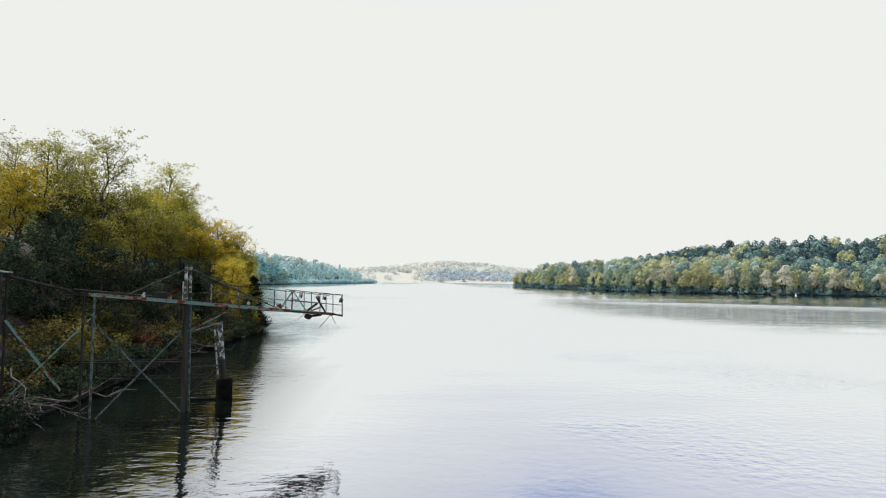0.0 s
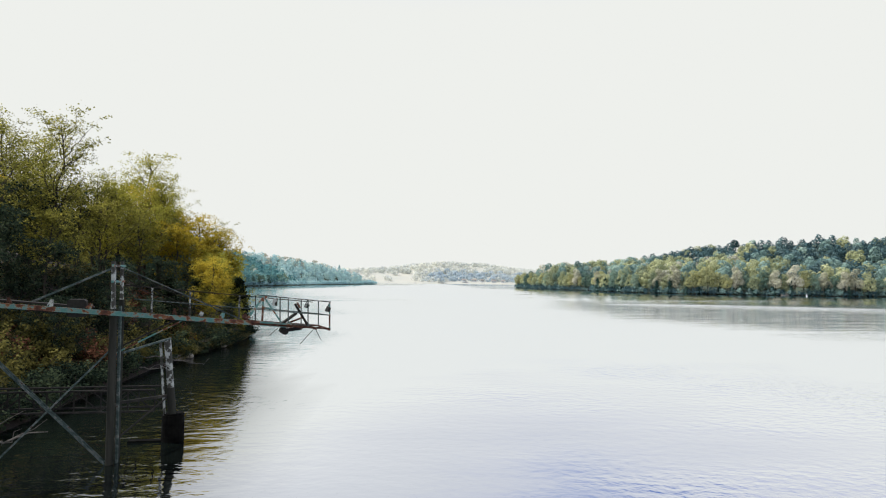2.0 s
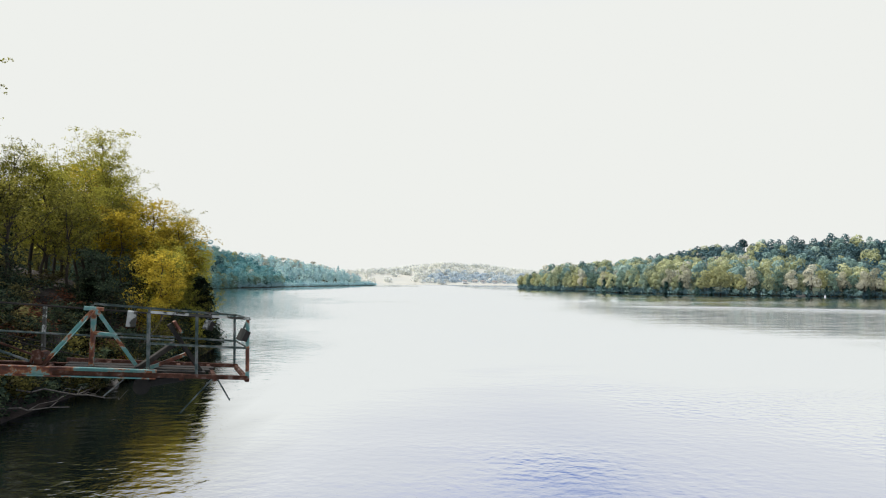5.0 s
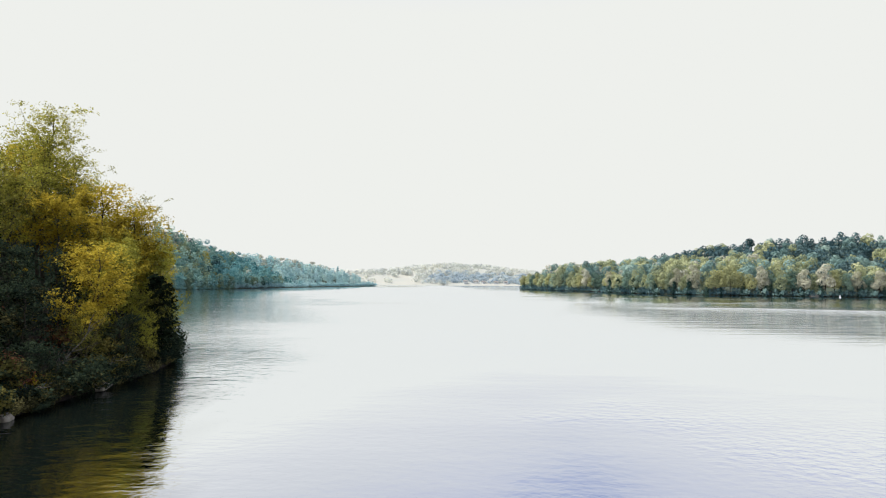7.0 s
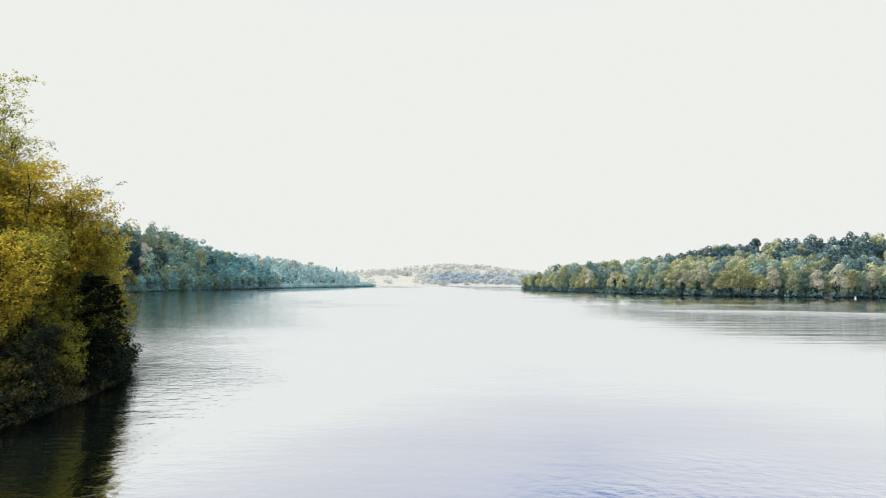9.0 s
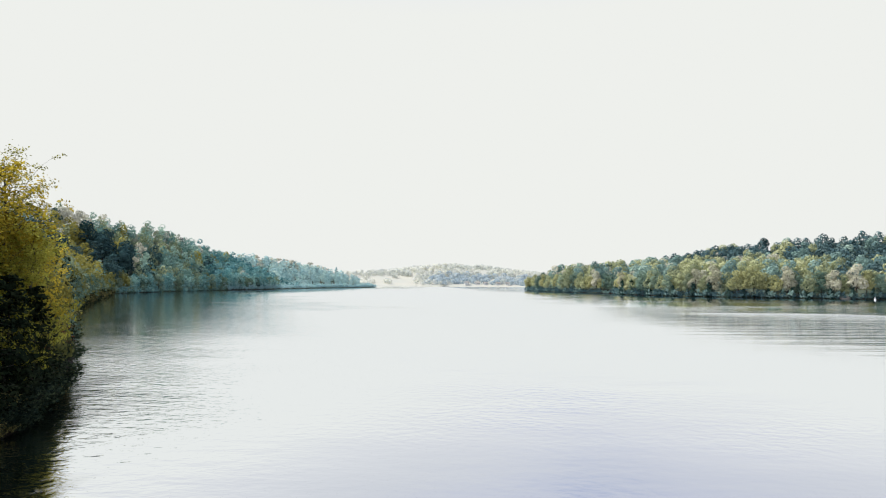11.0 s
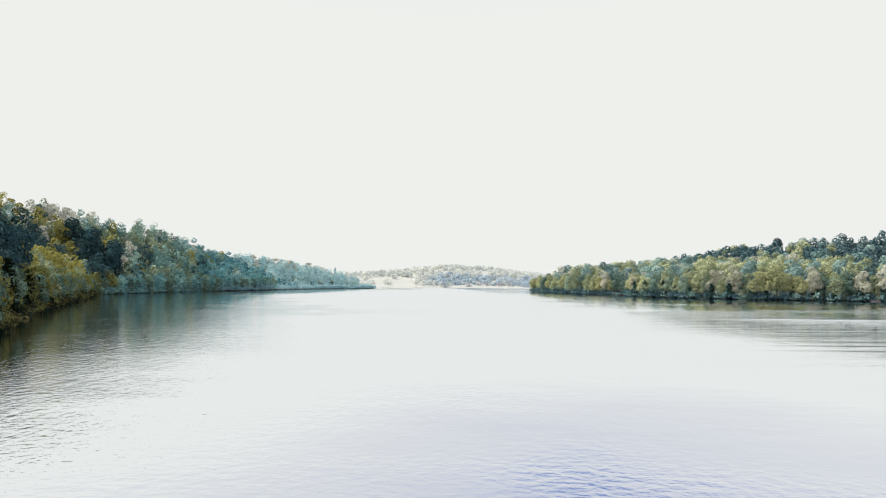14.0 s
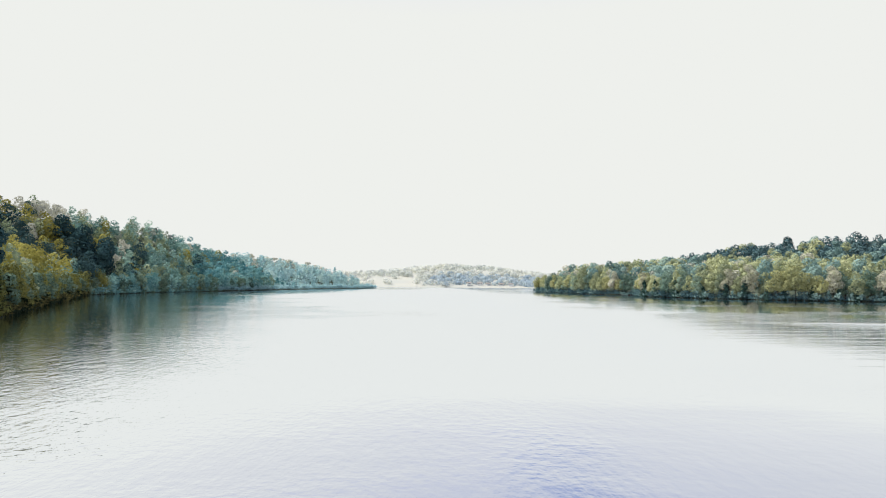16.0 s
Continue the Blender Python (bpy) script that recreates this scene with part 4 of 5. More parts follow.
scrub("shore_brush", "brush at the foot of the western hill, leaves blued for haze", LAKE[17:20], 1.8, [(crown_of(shrub(128, 2.8, 2.0, 130, 0.28)), SHORE_TEAL), (crown_of(shrub(129, 2.8, 2.0, 130, 0.28)), SHORE_TEAL), (crown_of(shrub(130, 2.8, 2.0, 130, 0.28)), SHORE_GREEN)], 10, 1.3)
scrub("shore_brush", "low brush along the eastern shore, leaves greyed for haze", LAKE[29:42], 2.2, [(crown_of(shrub(124, 2.6, 2.0, 110, 0.32)), EASTGREEN), (crown_of(shrub(125, 2.6, 2.0, 110, 0.32)), HAZEPINE), (crown_of(shrub(126, 2.6, 2.0, 110, 0.32)), HAZEPINE)], 8, 1.3)
scrub("shore_brush", "brush along the western spit, leaves blued for haze", LAKE[19:23], 2.6, [(crown_of(shrub(127, 3, 2.4, 70, 0.5)), MIST)], 9, 1.4)
# past y 600 the crowns switch to paler leaves, haze given as colour
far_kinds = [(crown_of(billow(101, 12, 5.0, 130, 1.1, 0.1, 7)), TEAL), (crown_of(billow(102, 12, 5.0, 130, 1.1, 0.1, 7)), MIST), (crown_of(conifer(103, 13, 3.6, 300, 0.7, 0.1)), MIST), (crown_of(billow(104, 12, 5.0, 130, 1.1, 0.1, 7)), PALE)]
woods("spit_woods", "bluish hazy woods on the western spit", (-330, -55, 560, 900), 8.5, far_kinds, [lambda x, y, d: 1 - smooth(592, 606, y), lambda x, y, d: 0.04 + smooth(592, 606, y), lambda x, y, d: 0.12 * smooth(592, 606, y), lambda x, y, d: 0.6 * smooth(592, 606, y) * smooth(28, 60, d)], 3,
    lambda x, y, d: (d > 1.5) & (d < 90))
# whitish leaf colours carry the haze over the far shore
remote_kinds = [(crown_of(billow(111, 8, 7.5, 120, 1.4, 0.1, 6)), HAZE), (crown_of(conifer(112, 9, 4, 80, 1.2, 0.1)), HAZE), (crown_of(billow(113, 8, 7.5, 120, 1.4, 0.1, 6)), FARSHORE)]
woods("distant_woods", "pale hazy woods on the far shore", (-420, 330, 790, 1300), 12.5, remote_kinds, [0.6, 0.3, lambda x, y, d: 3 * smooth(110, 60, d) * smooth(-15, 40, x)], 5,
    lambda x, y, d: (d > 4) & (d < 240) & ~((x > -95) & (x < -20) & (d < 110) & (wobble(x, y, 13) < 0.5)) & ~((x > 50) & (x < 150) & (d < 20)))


# ---- the old loading rig ----
U, V = Vector((0.912, 0.41, 0)), Vector((-0.41, 0.912, 0))     # along the boom towards the lake, and across it
TIP = Vector((-4.70, 30.77, 0))


def deck(s):
    return 4.42 + 0.092 * s


def rig(s, v, h=0.0):
    """A point of the boom: s metres back from its tip, v across, h above the deck."""
    p = TIP - U * s + V * v
    return Vector((p.x, p.y, deck(s) + h))


def sweep(bm, p, q, profile, roll=0.0):
    """A bar of the given outline from p to q."""
    p, q = Vector(p), Vector(q)
    w = (q - p).normalized()
    a = w.cross(Vector((0, 0, 1)) if abs(w.z) < 0.95 else Vector((0, 1, 0))).normalized()
    b = a.cross(w).normalized()
    if roll:
        turn = Matrix.Rotation(roll, 3, w)
        a, b = turn @ a, turn @ b
    rings = [[bm.verts.new(o + a * x + b * y) for x, y in profile] for o in (p, q)]
    n = len(profile)
    for k in range(n):
        bm.faces.new((rings[0][k], rings[0][(k + 1) % n], rings[1][(k + 1) % n], rings[1][k]))
    bm.faces.new(rings[0][::-1])
    bm.faces.new(rings[1])
    return bm


def box_section(w, h, c=0.12):
    k = min(w, h) * c
    x, y = w / 2, h / 2
    return [(-x + k, -y), (x - k, -y), (x, -y + k), (x, y - k), (x - k, y), (-x + k, y), (-x, y - k), (-x, -y + k)]


def angle_section(w, t=0.012):
    return [(0, 0), (w, 0), (w, t), (t, t), (t, w), (0, w)]


def channel_section(w, h, t=0.016):
    return [(0, -h / 2), (w, -h / 2), (w, -h / 2 + t), (t, -h / 2 + t), (t, h / 2 - t), (w, h / 2 - t), (w, h / 2), (0, h / 2)]


def round_section(r, n=8):
    return [(r * math.cos(6.2832 * k / n), r * math.sin(6.2832 * k / n)) for k in range(n)]


def bar(name, p, q, profile, mat, parent, label="", roll=0.0):
    return part(name, sweep(bmesh.new(), p, q, profile, roll), mat, parent, label)


boom = thing("loading_boom", "derelict teal steel loading boom, rusting, reaching over the lake", "loading boom", at=(0.06, -0.35, 0.03))
bar("side_beam", rig(12.6, 0, 0.04), rig(11.6, 0, 0.04), channel_section(0.09, 0.13), DARKSTEEL, boom)
bar("side_beam", rig(11.6, 0, 0.04), rig(1.5, 0, 0.02), channel_section(0.08, 0.155), PAINT, boom, "teal channel beam with rust patches")
bar("side_beam", rig(12.4, 1.15, -0.03), rig(1.5, 1.15, -0.03), channel_section(0.08, 0.1), RUST, boom, "rusted channel beam")
for k in range(10):
    bar("cross_tie", rig(2.0 + 1.15 * k, 0.05, -0.04), rig(2.0 + 1.15 * k, 1.15, -0.04), box_section(0.06, 0.07), RUST, boom)
for k in range(4):
    a, b = (0.06, 1.1) if k % 2 else (1.1, 0.06)
    bar("lattice_brace", rig(2.4 + 2.3 * k, a, -0.1), rig(4.6 + 2.3 * k, b, -0.1), angle_section(0.06), DARKSTEEL, boom)
# belt idlers and their brackets along the near beam
for k, s in enumerate((3.2, 4.05, 4.75, 5.6, 6.6, 8.3, 9.4, 10.5)):
    m = (RUST, PAINT, WHITEPAINT, RUST)[k % 4]
    lean = (0.05, -0.04, 0.0, 0.08)[k % 4]
    bar("idler_bracket", rig(s, 0.05, 0.12), rig(s + lean, 0.05, 0.34 - 0.03 * (k % 3)), box_section(0.1, 0.07), m, boom)
    bar("idler_arm", rig(s + 0.1, 0.06, 0.13), rig(s + lean, 0.06, 0.3), angle_section(0.04), m, boom)
    if k in (0, 2, 5):
        bar("idler_roller", rig(s, 0.12, 0.26), rig(s, 0.8, 0.2), round_section(0.06), RUST, boom, "rusted belt roller")
# railing on the far side
for s in (7.7, 6.4, 5.1, 3.3):
    bar("rail_post", rig(s, 1.2, 0.05), rig(s, 1.2, 1.0), angle_section(0.05), WHITEPAINT, boom, "rail post with flaking pale paint")
bar("handrail", rig(7.8, 1.2, 1.02), rig(0.4, 1.2, 0.98), round_section(0.019, 6), DARKSTEEL, boom)
bar("handrail", rig(7.0, 1.2, 0.53), rig(1.2, 1.2, 0.5), round_section(0.019, 6), GREYWOOD, boom)
# headframe near the tip: an upright between two raking legs
bar("headframe_post", rig(2.52, 0.6, 0.02), rig(2.5, 0.6, 1.04), box_section(0.07, 0.06), PAINT, boom)
for a, v in ((3.15, 0.3), (1.85, 0.45)):
    bar("headframe_leg", rig(a, v, 0.08), rig(2.5, 0.58, 1.0), angle_section(0.06), PAINT, boom)
bar("headframe_cap", rig(2.66, 0.6, 1.03), rig(2.36, 0.6, 1.03), box_section(0.07, 0.07), PAINT, boom)
bar("headframe_tie", rig(2.5, 0.6, 0.62), rig(2.15, 0.5, 0.6), box_section(0.1, 0.05), PAINT, boom)
# end platform, a railed cage
for s, v in ((1.62, 0), (0.85, 0), (0, 0), (0.02, 1.68), (0.75, 1.68), (1.62, 1.68), (2.6, 1.68)):
    big = (s, v) == (0, 0)
    bar("cage_post", rig(s, v, -0.02), rig(s + 0.02, v, 1.05), box_section(0.06, 0.05) if big else angle_section(0.04), PAINT if big else GREYWOOD, boom, "thick teal corner post" if big else "")
for h, w in ((1.05, 0.042), (0.52, 0.034)):
    bar("cage_rail", rig(1.62, 0, h), rig(0, 0, h), angle_section(w), WHITEPAINT if h > 1 else GREYWOOD, boom, "cage rail with flaking pale paint")
    bar("cage_rail", rig(2.6, 1.68, h), rig(0, 1.68, h - 0.03), angle_section(w), GREYWOOD, boom)
    bar("cage_rail", rig(0, 0, h), rig(0.02, 1.68, h - 0.03), angle_section(w), GREYWOOD, boom)
for v in (0, 1.68):
    bar("platform_edge", rig(3.0, v, 0), rig(-0.03, v, 0), box_section(0.06, 0.075), RUST, boom, "flaking red-brown edge beam")
for s in (0.0, 0.55, 1.1, 1.65, 2.3):
    bar("platform_bearer", rig(s, 0, -0.03), rig(s, 1.68, -0.03), box_section(0.07, 0.09), RUST, boom)
for k in range(3):
    bar("deck_plank", rig(2.9, 0.35 + 0.3 * k, 0.03), rig(0.7 - 0.1 * k, 0.35 + 0.3 * k, 0.03), box_section(0.24, 0.035), DARKSTEEL, boom)
# loose plates and chute hanging in the cage
bar("bent_plate", rig(1.85, 0.45, 0.0), rig(1.22, 0.55, 0.5), box_section(0.17, 0.09), DARKSTEEL, boom, "dark bent steel plate")
bar("bent_plate", rig(1.32, 0.35, 0.86), rig(0.74, 0.45, 0.0), box_section(0.1, 0.07), DARKSTEEL, boom)
bar("bent_plate", rig(1.62, 0.5, 0.05), rig(0.95, 0.5, 0.36), box_section(0.13, 0.06), PAINT, boom)
bar("bent_plate", rig(1.24, 0.32, 0.92), rig(1.12, 0.36, 0.72), box_section(0.11, 0.04), PAINT, boom)
bar("chute", rig(1.72, 0.3, -0.2), rig(1.05, 0.45, -0.08), box_section(0.2, 0.12), DARKSTEEL, boom, "dark dented chute under the platform")
bar("drum", rig(1.72, 0.15, -0.22), rig(1.7, 0.75, -0.22), round_section(0.14, 14), DARKSTEEL, boom, "dark belt drum under the platform")
bar("apron", rig(2.15, 0.1, -0.02), rig(0.68, 0.12, -0.02), box_section(0.16, 0.05), DARKSTEEL, boom)
for a, b in (((0.55, 0.3, -0.05), (1.1, 0.3, -0.7)), ((0.5, 0.3, -0.05), (0.25, 0.4, -0.48)), ((2.0, 0.1, -0.1), (2.3, 0.1, -0.4))):
    bar("hanging_rod", rig(*a), rig(*b), round_section(0.014, 6), GREYWOOD, boom)
bar("box", rig(2.02, 1.2, 0.86), rig(1.86, 1.2, 0.86), box_section(0.16, 0.3), WHITEPAINT, boom, "small pale control box on the railing")
# floodlight on the near corner
lamp = bar("floodlight", rig(0.17, -0.05, 0.68), rig(0.08, -0.03, 0.88), box_section(0.1, 0.12, 0.35), WHITEPAINT, boom, "chalky white floodlight housing")
bar("lens", rig(0.1, -0.06, 0.67), rig(0.02, -0.04, 0.85), box_section(0.04, 0.13), DARKSTEEL, lamp)
bar("lamp_arm", rig(0.1, 0, 0.86), rig(-0.01, 0.02, 1.1), round_section(0.02), GREYWOOD, lamp)
lamp = bar("floodlight", rig(0.62, 1.64, 0.72), rig(0.56, 1.62, 0.9), box_section(0.1, 0.12, 0.35), WHITEPAINT, boom, "chalky white floodlight housing")
bar("lens", rig(0.56, 1.62, 0.71), rig(0.5, 1.6, 0.87), box_section(0.04, 0.13), DARKSTEEL, lamp)
bar("lamp_arm", rig(0.6, 1.66, 0.86), rig(0.52, 1.66, 1.06), round_section(0.016), GREYWOOD, lamp)
# the roofed stretch on the bank
bar("roof_sheet", rig(19.5, 0.5, 0.75), rig(14.6, 0.5, 0.7), box_section(1.3, 0.05), PAINT, boom, "teal sheet roof")
for s in (14.8, 17, 19.2):
    for v in (0.0, 1.1):
        p = rig(s, v)
        bar("roof_post", (p.x, p.y, float(land(p.x, p.y)) - 0.3), rig(s, v, 0.72), box_section(0.09, 0.09), DARKSTEEL, boom)
bar("belt_cover", rig(12.2, 0.3, 0.2), rig(8.2, 0.5, 0.16), box_section(0.5, 0.06), DARKSTEEL, boom)
bar("feed_pipe", rig(12.3, 0.5, 0.1), rig(15.2, 0.5, 0.62), round_section(0.06), DARKSTEEL, boom, "dark feed pipe up to the roofed stretch")
bar("hopper", rig(8.7, 0.2, 0.1), rig(8.7, 0.9, 0.1), box_section(0.55, 0.6), DARKSTEEL, boom, "dark machine housing beside the mast")

mast = thing("mast", "dark timber and rusted steel mast standing in the water", "mast", at=(0.03, -0.08, 0.02))
A0, B0 = Vector((-11.62, 27.6, -2)), Vector((-11.72, 28.3, -2))
A1, B1 = Vector((-11.75, 27.6, 6.95)), Vector((-11.82, 28.32, 6.97))
bar("timber_post", A0, (-11.69, 27.6, 5.3), round_section(0.125, 12), TIMBER, mast, "thick dark timber pile")
bar("mast_head", (-11.69, 27.6, 5.2), A1, box_section(0.12, 0.12), WHITEPAINT, mast, "mast head with flaking white paint")
bar("rear_post", B0, (-11.79, 28.32, 5.6), box_section(0.16, 0.14), TIMBER, mast, "dark squared timber post")
bar("rear_head", (-11.79, 28.32, 5.5), B1, box_section(0.1, 0.1), WHITEPAINT, mast, "post head with flaking white paint")
bar("steel_post", (-11.42, 27.75, -2), (-11.52, 27.75, 5.4), angle_section(0.08), GREYWOOD, mast)
for h in (6.8, 6.25, 4.6, 3.6, 1.9):
    bar("cross_bar", (-11.72, 27.5, h), (-11.8, 28.45, h), box_section(0.08, 0.08), PAINT if h > 6 else DARKSTEEL, mast)
for v in (0.1, 0.8):
    bar("stay", A1 + V * v + Vector((0.1, 0, -0.12)), rig(3.4, v, 0.1), round_section(0.02, 6), RUST if v > 0.5 else GREYWOOD, mast, "thin rusted stay rod")
    bar("back_stay", A1 + V * v + Vector((-0.05, 0, -0.25)), rig(10.2, v, 0.12), angle_section(0.045), GREYWOOD, mast)
# slack cables from the mast head out along the boom
for k, (s, v, h) in enumerate(((2.7, 0.9, 0.12), (3.1, 1.15, 0.3), (3.7, 0.35, 0.12), (4.3, 0.75, 0.1), (5.0, 1.1, 0.55))):
    p, q = A1 + V * (0.15 + 0.14 * k) + Vector((0.08, 0, -0.2 - 0.05 * k)), rig(s, v, h)
    pts = [p.lerp(q, f / 8) - Vector((0, 0, (0.12 + 0.05 * k) * math.sin(math.pi * f / 8))) for f in range(9)]
    cable = new("cable", mesh_of("cable", *tubes([(np.array(pts), np.full(9, 0.009))], 5), DARKSTEEL))
    cable.parent = mast
bar("knee_brace", (-11.75, 28.0, 3.7), rig(5.5, 0.05, -0.12), angle_section(0.052), PAINT, mast, "teal knee brace")
bar("knee_brace", (-11.75, 28.4, 3.9), rig(5.6, 1.1, -0.12), angle_section(0.06), DARKSTEEL, mast)

bent_frame = thing("trestle_bent", "rusted steel trestle legs with crossed braces at the water's edge", "trestle", at=(0.03, -0.08, 0.02))
L0 = Vector((-15.32, 25.9, 0))
for dx, dy, m in ((-0.16, -0.1, DARKSTEEL), (0.14, 0.2, GREYWOOD)):
    bar("leg", L0 + Vector((dx, dy, -1.0)), L0 + Vector((dx, dy, 5.55)), box_section(0.085, 0.085), m, bent_frame)
for o in (0.0, 0.3):
    w = V * o
    bar("diagonal", Vector((-15.1, 26.1, 4.12)) + w, Vector((-11.75, 27.45, 0.02)) + w, angle_section(0.052), GREYWOOD, bent_frame)
    bar("diagonal", Vector((-11.66, 27.6, 3.93)) + w, Vector((-14.94, 26.1, -0.07)) + w, angle_section(0.052), GREYWOOD, bent_frame)
    bar("diagonal", Vector((-15.2, 25.9, 4.44)) + w, Vector((-17.9, 24.95, 1.24)) + w, angle_section(0.052), PAINT, bent_frame)
    bar("diagonal", Vector((-18.3, 24.9, 4.4)) + w, Vector((-16.5, 26.0, 1.2)) + w, angle_section(0.052), PAINT, bent_frame)
bar("leg", (-18.6, 24.6, 0.2), (-18.6, 24.6, 5.9), box_section(0.12, 0.12), DARKSTEEL, bent_frame)

pier = thing("pier", "black concrete pier with flaking white steel legs", "pier", at=(0.03, -0.08, 0.02))
bm = bmesh.new()
bmesh.ops.create_cone(bm, cap_ends=True, segments=20, radius1=0.44, radius2=0.41, depth=3.0, matrix=Matrix.Translation((-10.8, 30.7, -0.45)))
bmesh.ops.bevel(bm, geom=[e for e in bm.edges if abs(e.verts[0].co.z - e.verts[1].co.z) < 0.01 and e.verts[0].co.z > 0], offset=0.05, segments=2, affect="EDGES")
part("footing", bm, CONCRETE, pier, "black wet concrete footing")
bar("leg", (-10.92, 30.64, 2.05), (-11.17, 30.8, 3.95), round_section(0.13, 12), WHITEPAINT, pier, "steel leg with flaking white paint")
bar("lower_leg", (-10.78, 30.55, 0.95), (-10.92, 30.64, 2.05), round_section(0.15, 12), TIMBER, pier, "dark wet lower leg")
bar("leg", (-11.05, 30.5, 0.95), (-11.4, 30.68, 3.9), box_section(0.08, 0.08), WHITEPAINT, pier)
bar("cap_beam", (-11.02, 30.72, 3.98), (-11.6, 28.2, 3.72), box_section(0.06, 0.07), GREYWOOD, pier)
bar("tie", (-10.95, 30.6, 1.75), (-11.7, 28.2, 1.95), box_section(0.09, 0.1), DARKSTEEL, pier)
bar("tie", (-10.95, 30.6, 1.7), (-11.65, 28.2, 0.7), angle_section(0.07), DARKSTEEL, pier)

plank = thing("plank", "black waterlogged plank floating beside the pier", "plank", at=(-11.6, 30.45, 0.0))
part("board", sweep(bmesh.new(), (-0.75, -0.1, 0.02), (0.8, 0.1, 0.03), box_section(0.3, 0.08)), CONCRETE, plank)
truss = thing("walkway_truss", "dark steel lattice walkway from the pier to the bank", "truss", at=(0.03, -0.08, 0.02))
P0, P1 = Vector((-11.8, 31.2, 1.85)), Vector((-19.2, 31.0, 1.7))
for o in (0.0, 0.9):
    w, low = Vector((0, o, 0)), Vector((0, 0, -0.85))
    bar("chord", P0 + w, P1 + w, box_section(0.06, 0.07), DARKSTEEL, truss)
    bar("chord", P0 + w + low, P1 + w + low, box_section(0.06, 0.07), DARKSTEEL, truss)
    for k in range(7):
        a, b = P0.lerp(P1, k / 7), P0.lerp(P1, (k + 1) / 7)
        bar("upright", a + w, a + w + low, angle_section(0.06), DARKSTEEL, truss)
        p, q = (a, b + low) if k % 2 else (a + low, b)
        bar("lattice_bar", p + w, q + w, angle_section(0.05), DARKSTEEL, truss)


# ---- driftwood, stones and marks ----
def branch(name, label, p, q, r, seed, twigs=5):
    rng = np.random.default_rng(seed)
    p, q = np.array(p, float), np.array(q, float)
    ln = np.linalg.norm(q - p)
    main = bent(rng, p, q, 8, 0.025 * ln)
    runs = [(main, np.linspace(r, r * 0.3, 8))]
    for k in range(twigs):
        f = main[rng.integers(2, 8)]
        runs.append((bent(rng, f, f + (q - p) / ln * rng.uniform(0.1, 0.3) * ln + rng.normal(0, 0.12 * ln, 3) * (1, 1, 0.6) + (0, 0, 0.06 * ln), 4, 0.02 * ln), np.linspace(r * 0.4, r * 0.1, 4)))
    ob = thing(name, label, "branch", "driftwood")
    for k, run in enumerate(runs):
        stick = new("twig" if k else "limb", mesh_of("twig" if k else "limb", *tubes([run], 7), PALEBARK))
        stick.parent = ob
    return ob


branch("dead_branch", "bleached dead branch leaning over the water", (-21.6, 60.0, 0.1), (-20.0, 61.6, 3.2), 0.045, 1, 13)
branch("dead_branch", "bleached fallen branch along the shore", (-20.2, 47.5, 1.1), (-16.8, 50.0, 0.25), 0.045, 2, 7)
branch("dead_branch", "grey fallen log at the water's edge", (-22.6, 45.4, 0.75), (-17.8, 47.6, 0.3), 0.06, 3, 2)
branch("dead_branch", "pale fallen branch lying in the shallows", (-18.8, 26.8, 0.5), (-14.2, 28.3, 0.9), 0.055, 4, 9)
branch("dead_branch", "grey tangle of branches on the bank", (-18.9, 25.0, 0.4), (-16.6, 23.8, 1.5), 0.04, 5, 12)
branch("dead_branch", "grey tangle of branches on the bank", (-19.2, 27.0, 0.6), (-16.9, 25.4, 0.5), 0.04, 6, 12)
branch("dead_branch", "grey-green fallen branches piled at the water's edge", (-18.6, 23.6, 1.6), (-15.6, 25.6, 0.3), 0.045, 9, 14)
branch("dead_branch", "grey-green fallen branches piled at the water's edge", (-18.8, 26.2, 2.2), (-16.2, 24.2, 0.4), 0.04, 10, 14)
branch("dead_branch", "bleached twiggy branch above the water", (-21.0, 58.0, 0.8), (-18.9, 56.9, 1.2), 0.035, 7, 11)
branch("dead_branch", "bleached twiggy branch above the water", (-20.9, 63.5, 1.0), (-18.7, 62.6, 1.6), 0.035, 8, 12)


def boulder(label, at, size, seed):
    bm = bmesh.new()
    bmesh.ops.create_icosphere(bm, subdivisions=3, radius=1)
    for v in bm.verts:
        n = noise.noise(v.co * 1.3 + Vector((seed, 0, 0))) * 0.35 + noise.noise(v.co * 4 + Vector((seed, 5, 0))) * 0.08
        v.co = Vector([max(-0.7, min(0.7, c)) for c in v.co]) * (1 + n)
        v.co = Vector((v.co.x * size[0], v.co.y * size[1], v.co.z * size[2]))
    me = bpy.data.meshes.new("boulder")
    bm.to_mesh(me)
    bm.free()
    me.materials.append(STONE)
    ob = new("boulder", me)
    ob.location = at
    return tagged(ob, label, "boulder", "shore stones")


boulder("flat pale stone slab at the water's edge", (-20.0, 62.3, 0.2), (1.1, 0.7, 0.28), 1)
boulder("grey shore stone half under water", (-19.9, 55.2, 0.1), (0.5, 0.4, 0.3), 2)
boulder("pale stone on the eastern shore", (190, 316.5, 0.5), (2.6, 1.5, 1.3), 3)
buoy = thing("buoy", "small white buoy off the eastern shore", "buoy", at=(190, 298, 0))
part("float", sweep(bmesh.new(), (0, 0, -0.3), (0, 0, 0.5), round_section(0.42, 14)), LAMPSHELL, buoy)
part("marker", sweep(bmesh.new(), (0, 0, 0.5), (0, 0, 1.25), round_section(0.2, 12)), LAMPSHELL, buoy)

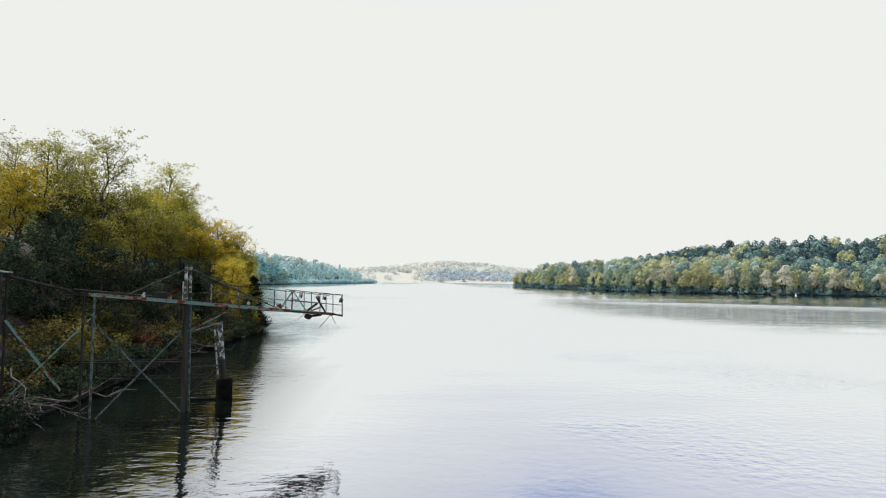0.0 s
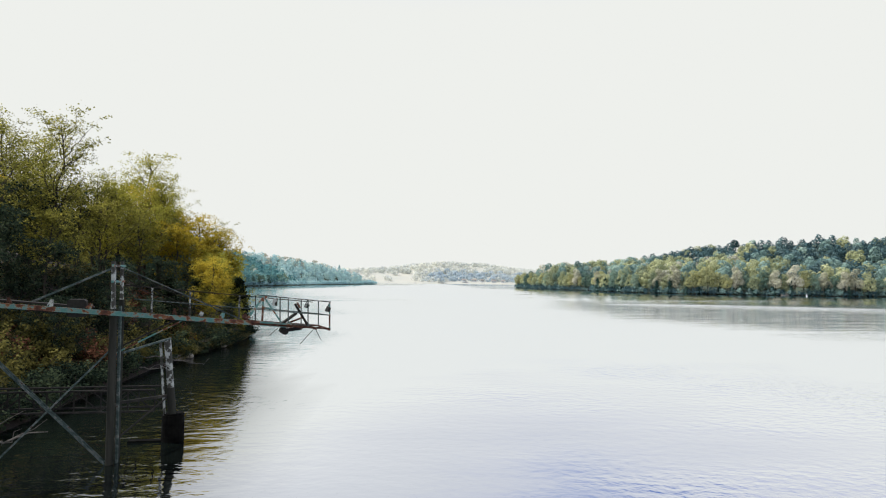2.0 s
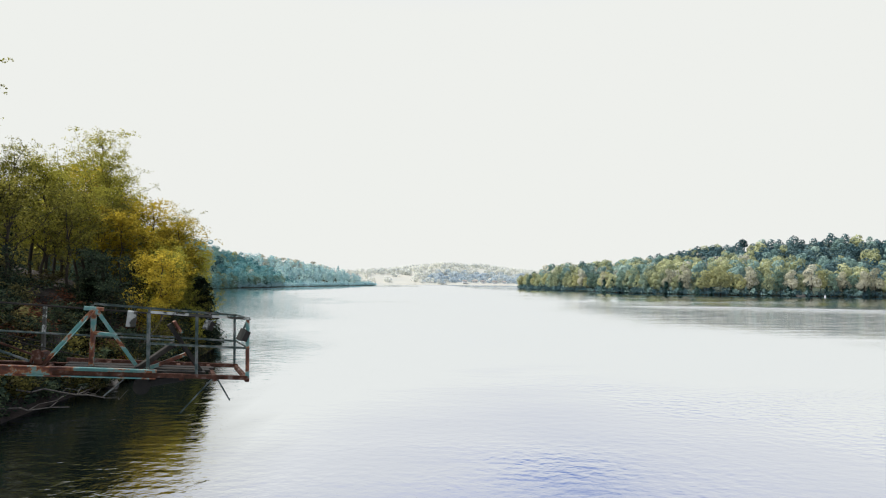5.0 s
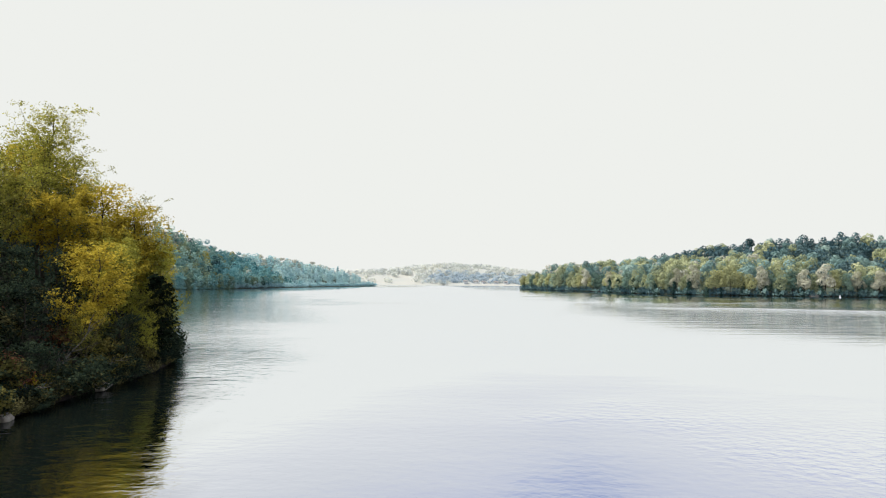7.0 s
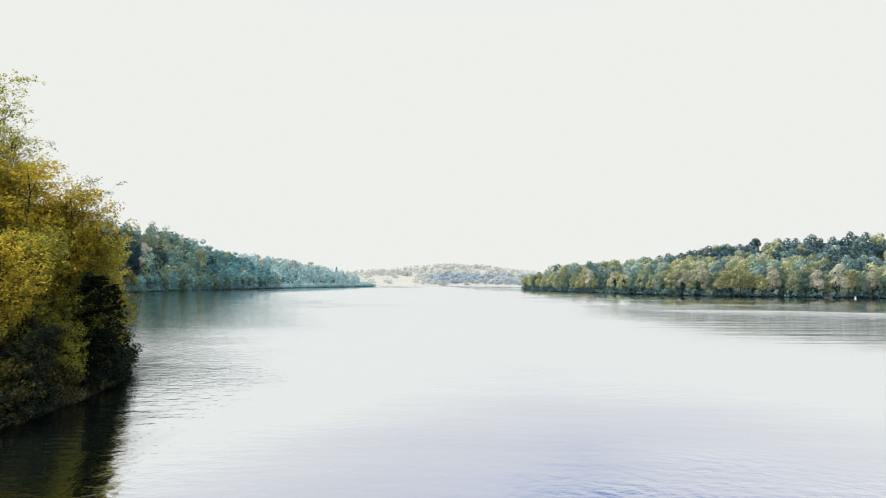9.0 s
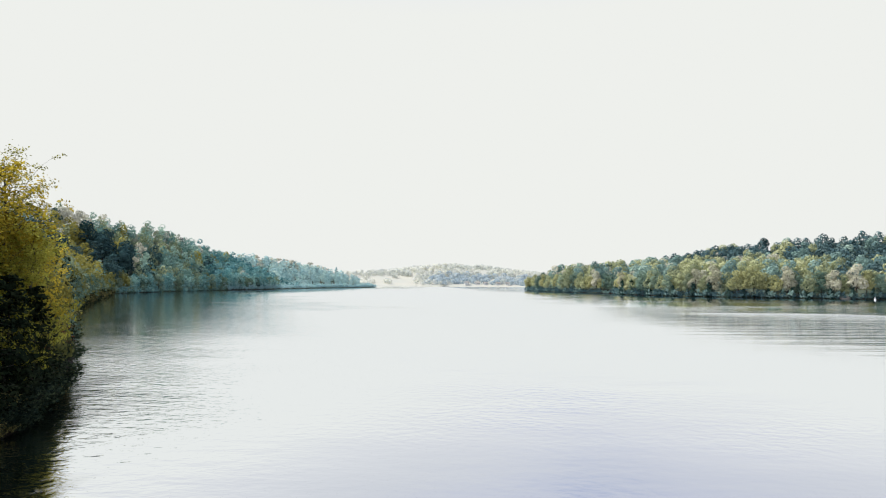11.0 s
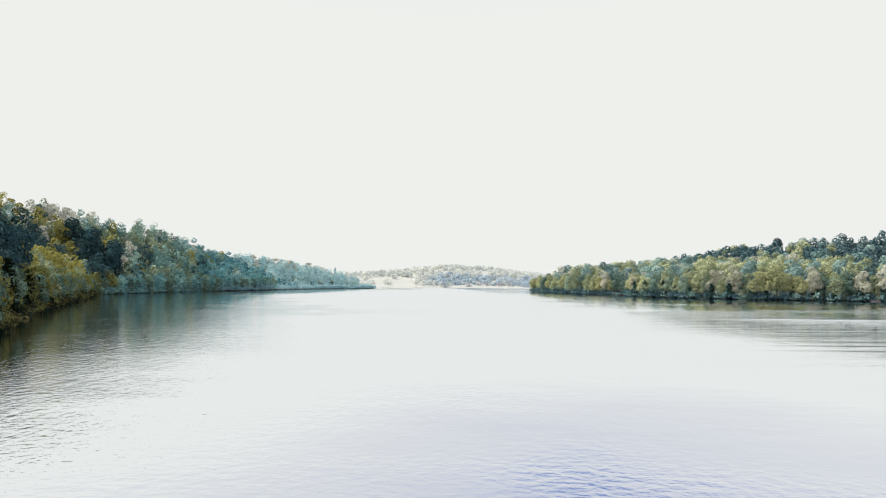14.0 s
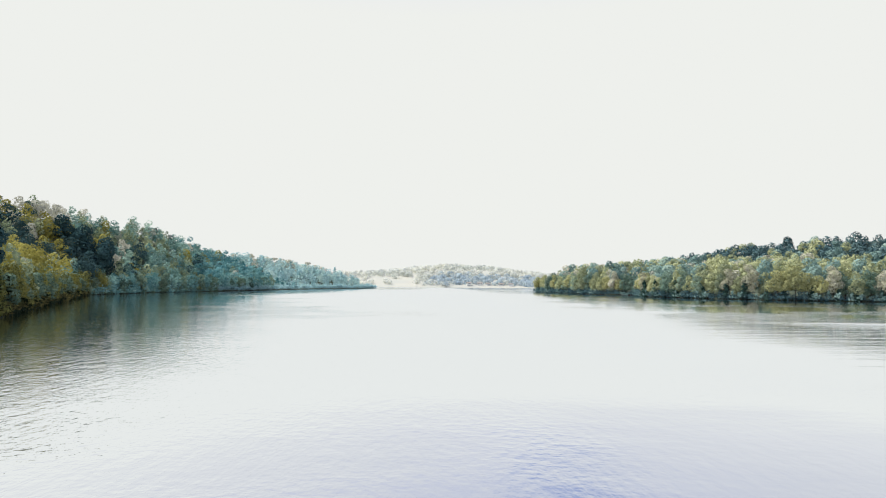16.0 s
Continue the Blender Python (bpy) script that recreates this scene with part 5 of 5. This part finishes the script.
# ---- the house on the western crest, and those on the far shore ----
def cottage(label, x, y, wide, deep, eaves, ridge, turn, group=""):
    ob = thing("house", label, "house", group, at=(x, y, float(land(x, y))))
    w = wide / 2
    part("wall", sweep(bmesh.new(), (-w, 0, eaves / 2 - 0.3), (w, 0, eaves / 2 - 0.3), box_section(deep, eaves + 0.6, 0.01)), LAMPSHELL, ob)
    part("roof", sweep(bmesh.new(), (-w - 0.7, 0, eaves - 0.1), (w + 0.7, 0, eaves - 0.1), [(-deep * 0.65, 0), (deep * 0.65, 0), (0, ridge)]), DARKSTEEL if not group else STONE, ob, "gabled roof")
    for k in range(3):
        a = -w * 0.7 + k * w * 0.58
        part("window", sweep(bmesh.new(), (a, -deep / 2 - 0.02, eaves * 0.72), (a + wide * 0.13, -deep / 2 - 0.02, eaves * 0.72), box_section(0.1, 1.3)), DARKSTEEL, ob)
    ob.rotation_euler[2] = turn
    return ob


cottage("small pale house with a dark roof among the treetops", -206, 506, 9, 6, 8.3, 2.6, 0.0)
for x, y, wide, turn in ((66, 1044, 7, 0.2), (84, 1042, 9, -0.15), (97, 1041, 6, 0.4), (118, 1037, 8, 0.1), (134, 1035, 6, -0.3)):
    cottage("small white lakeside house on the far shore", x, y, wide, 5, 3.4, 1.8, turn, "far houses")


# ---- the boat's wake ----
def wake_ridge(points, width, height):
    pts = np.array(points, float)
    k = np.linspace(0, 1, 60)
    line = np.stack([np.interp(k, np.linspace(0, 1, len(pts)), pts[:, c]) for c in (0, 1)], 1)
    line[:, 1] += 0.5 * np.sin(k * 23) * 0.6
    across = np.linspace(-1, 1, 11)
    fade = np.sin(np.pi * np.clip(k * 1.6, 0, 0.5)) * np.sin(np.pi * np.clip((1 - k) * 8, 0, 0.5))
    v = [(x - 0.45 * a * width, y + a * width, 0.004 + height * f * (1 + math.cos(math.pi * a)) / 2 - 0.03 * (abs(a) > 0.95)) for (x, y), f in zip(line, fade) for a in across]
    i0 = (np.arange(59)[:, None] * 11 + np.arange(10)[None]).ravel()
    me = mesh_of("wake", v, np.stack([i0, i0 + 11, i0 + 12, i0 + 1], 1), WATER)
    me.polygons.foreach_set("use_smooth", np.ones(590, bool))
    for key in ("clear", "ruffle"):
        me.attributes.new(key, "FLOAT", "POINT").data.foreach_set("value", np.full(660, 1.0 if key == "clear" else 0.5, np.float32))
    return tagged(new("wake", me), "low smooth wave left by a passing boat", "wave", kind="structure")


wake_ridge([(46, 177), (62, 175), (78, 172), (86, 168), (101, 161), (115, 154), (150, 137), (190, 118)], 1.7, 0.2)
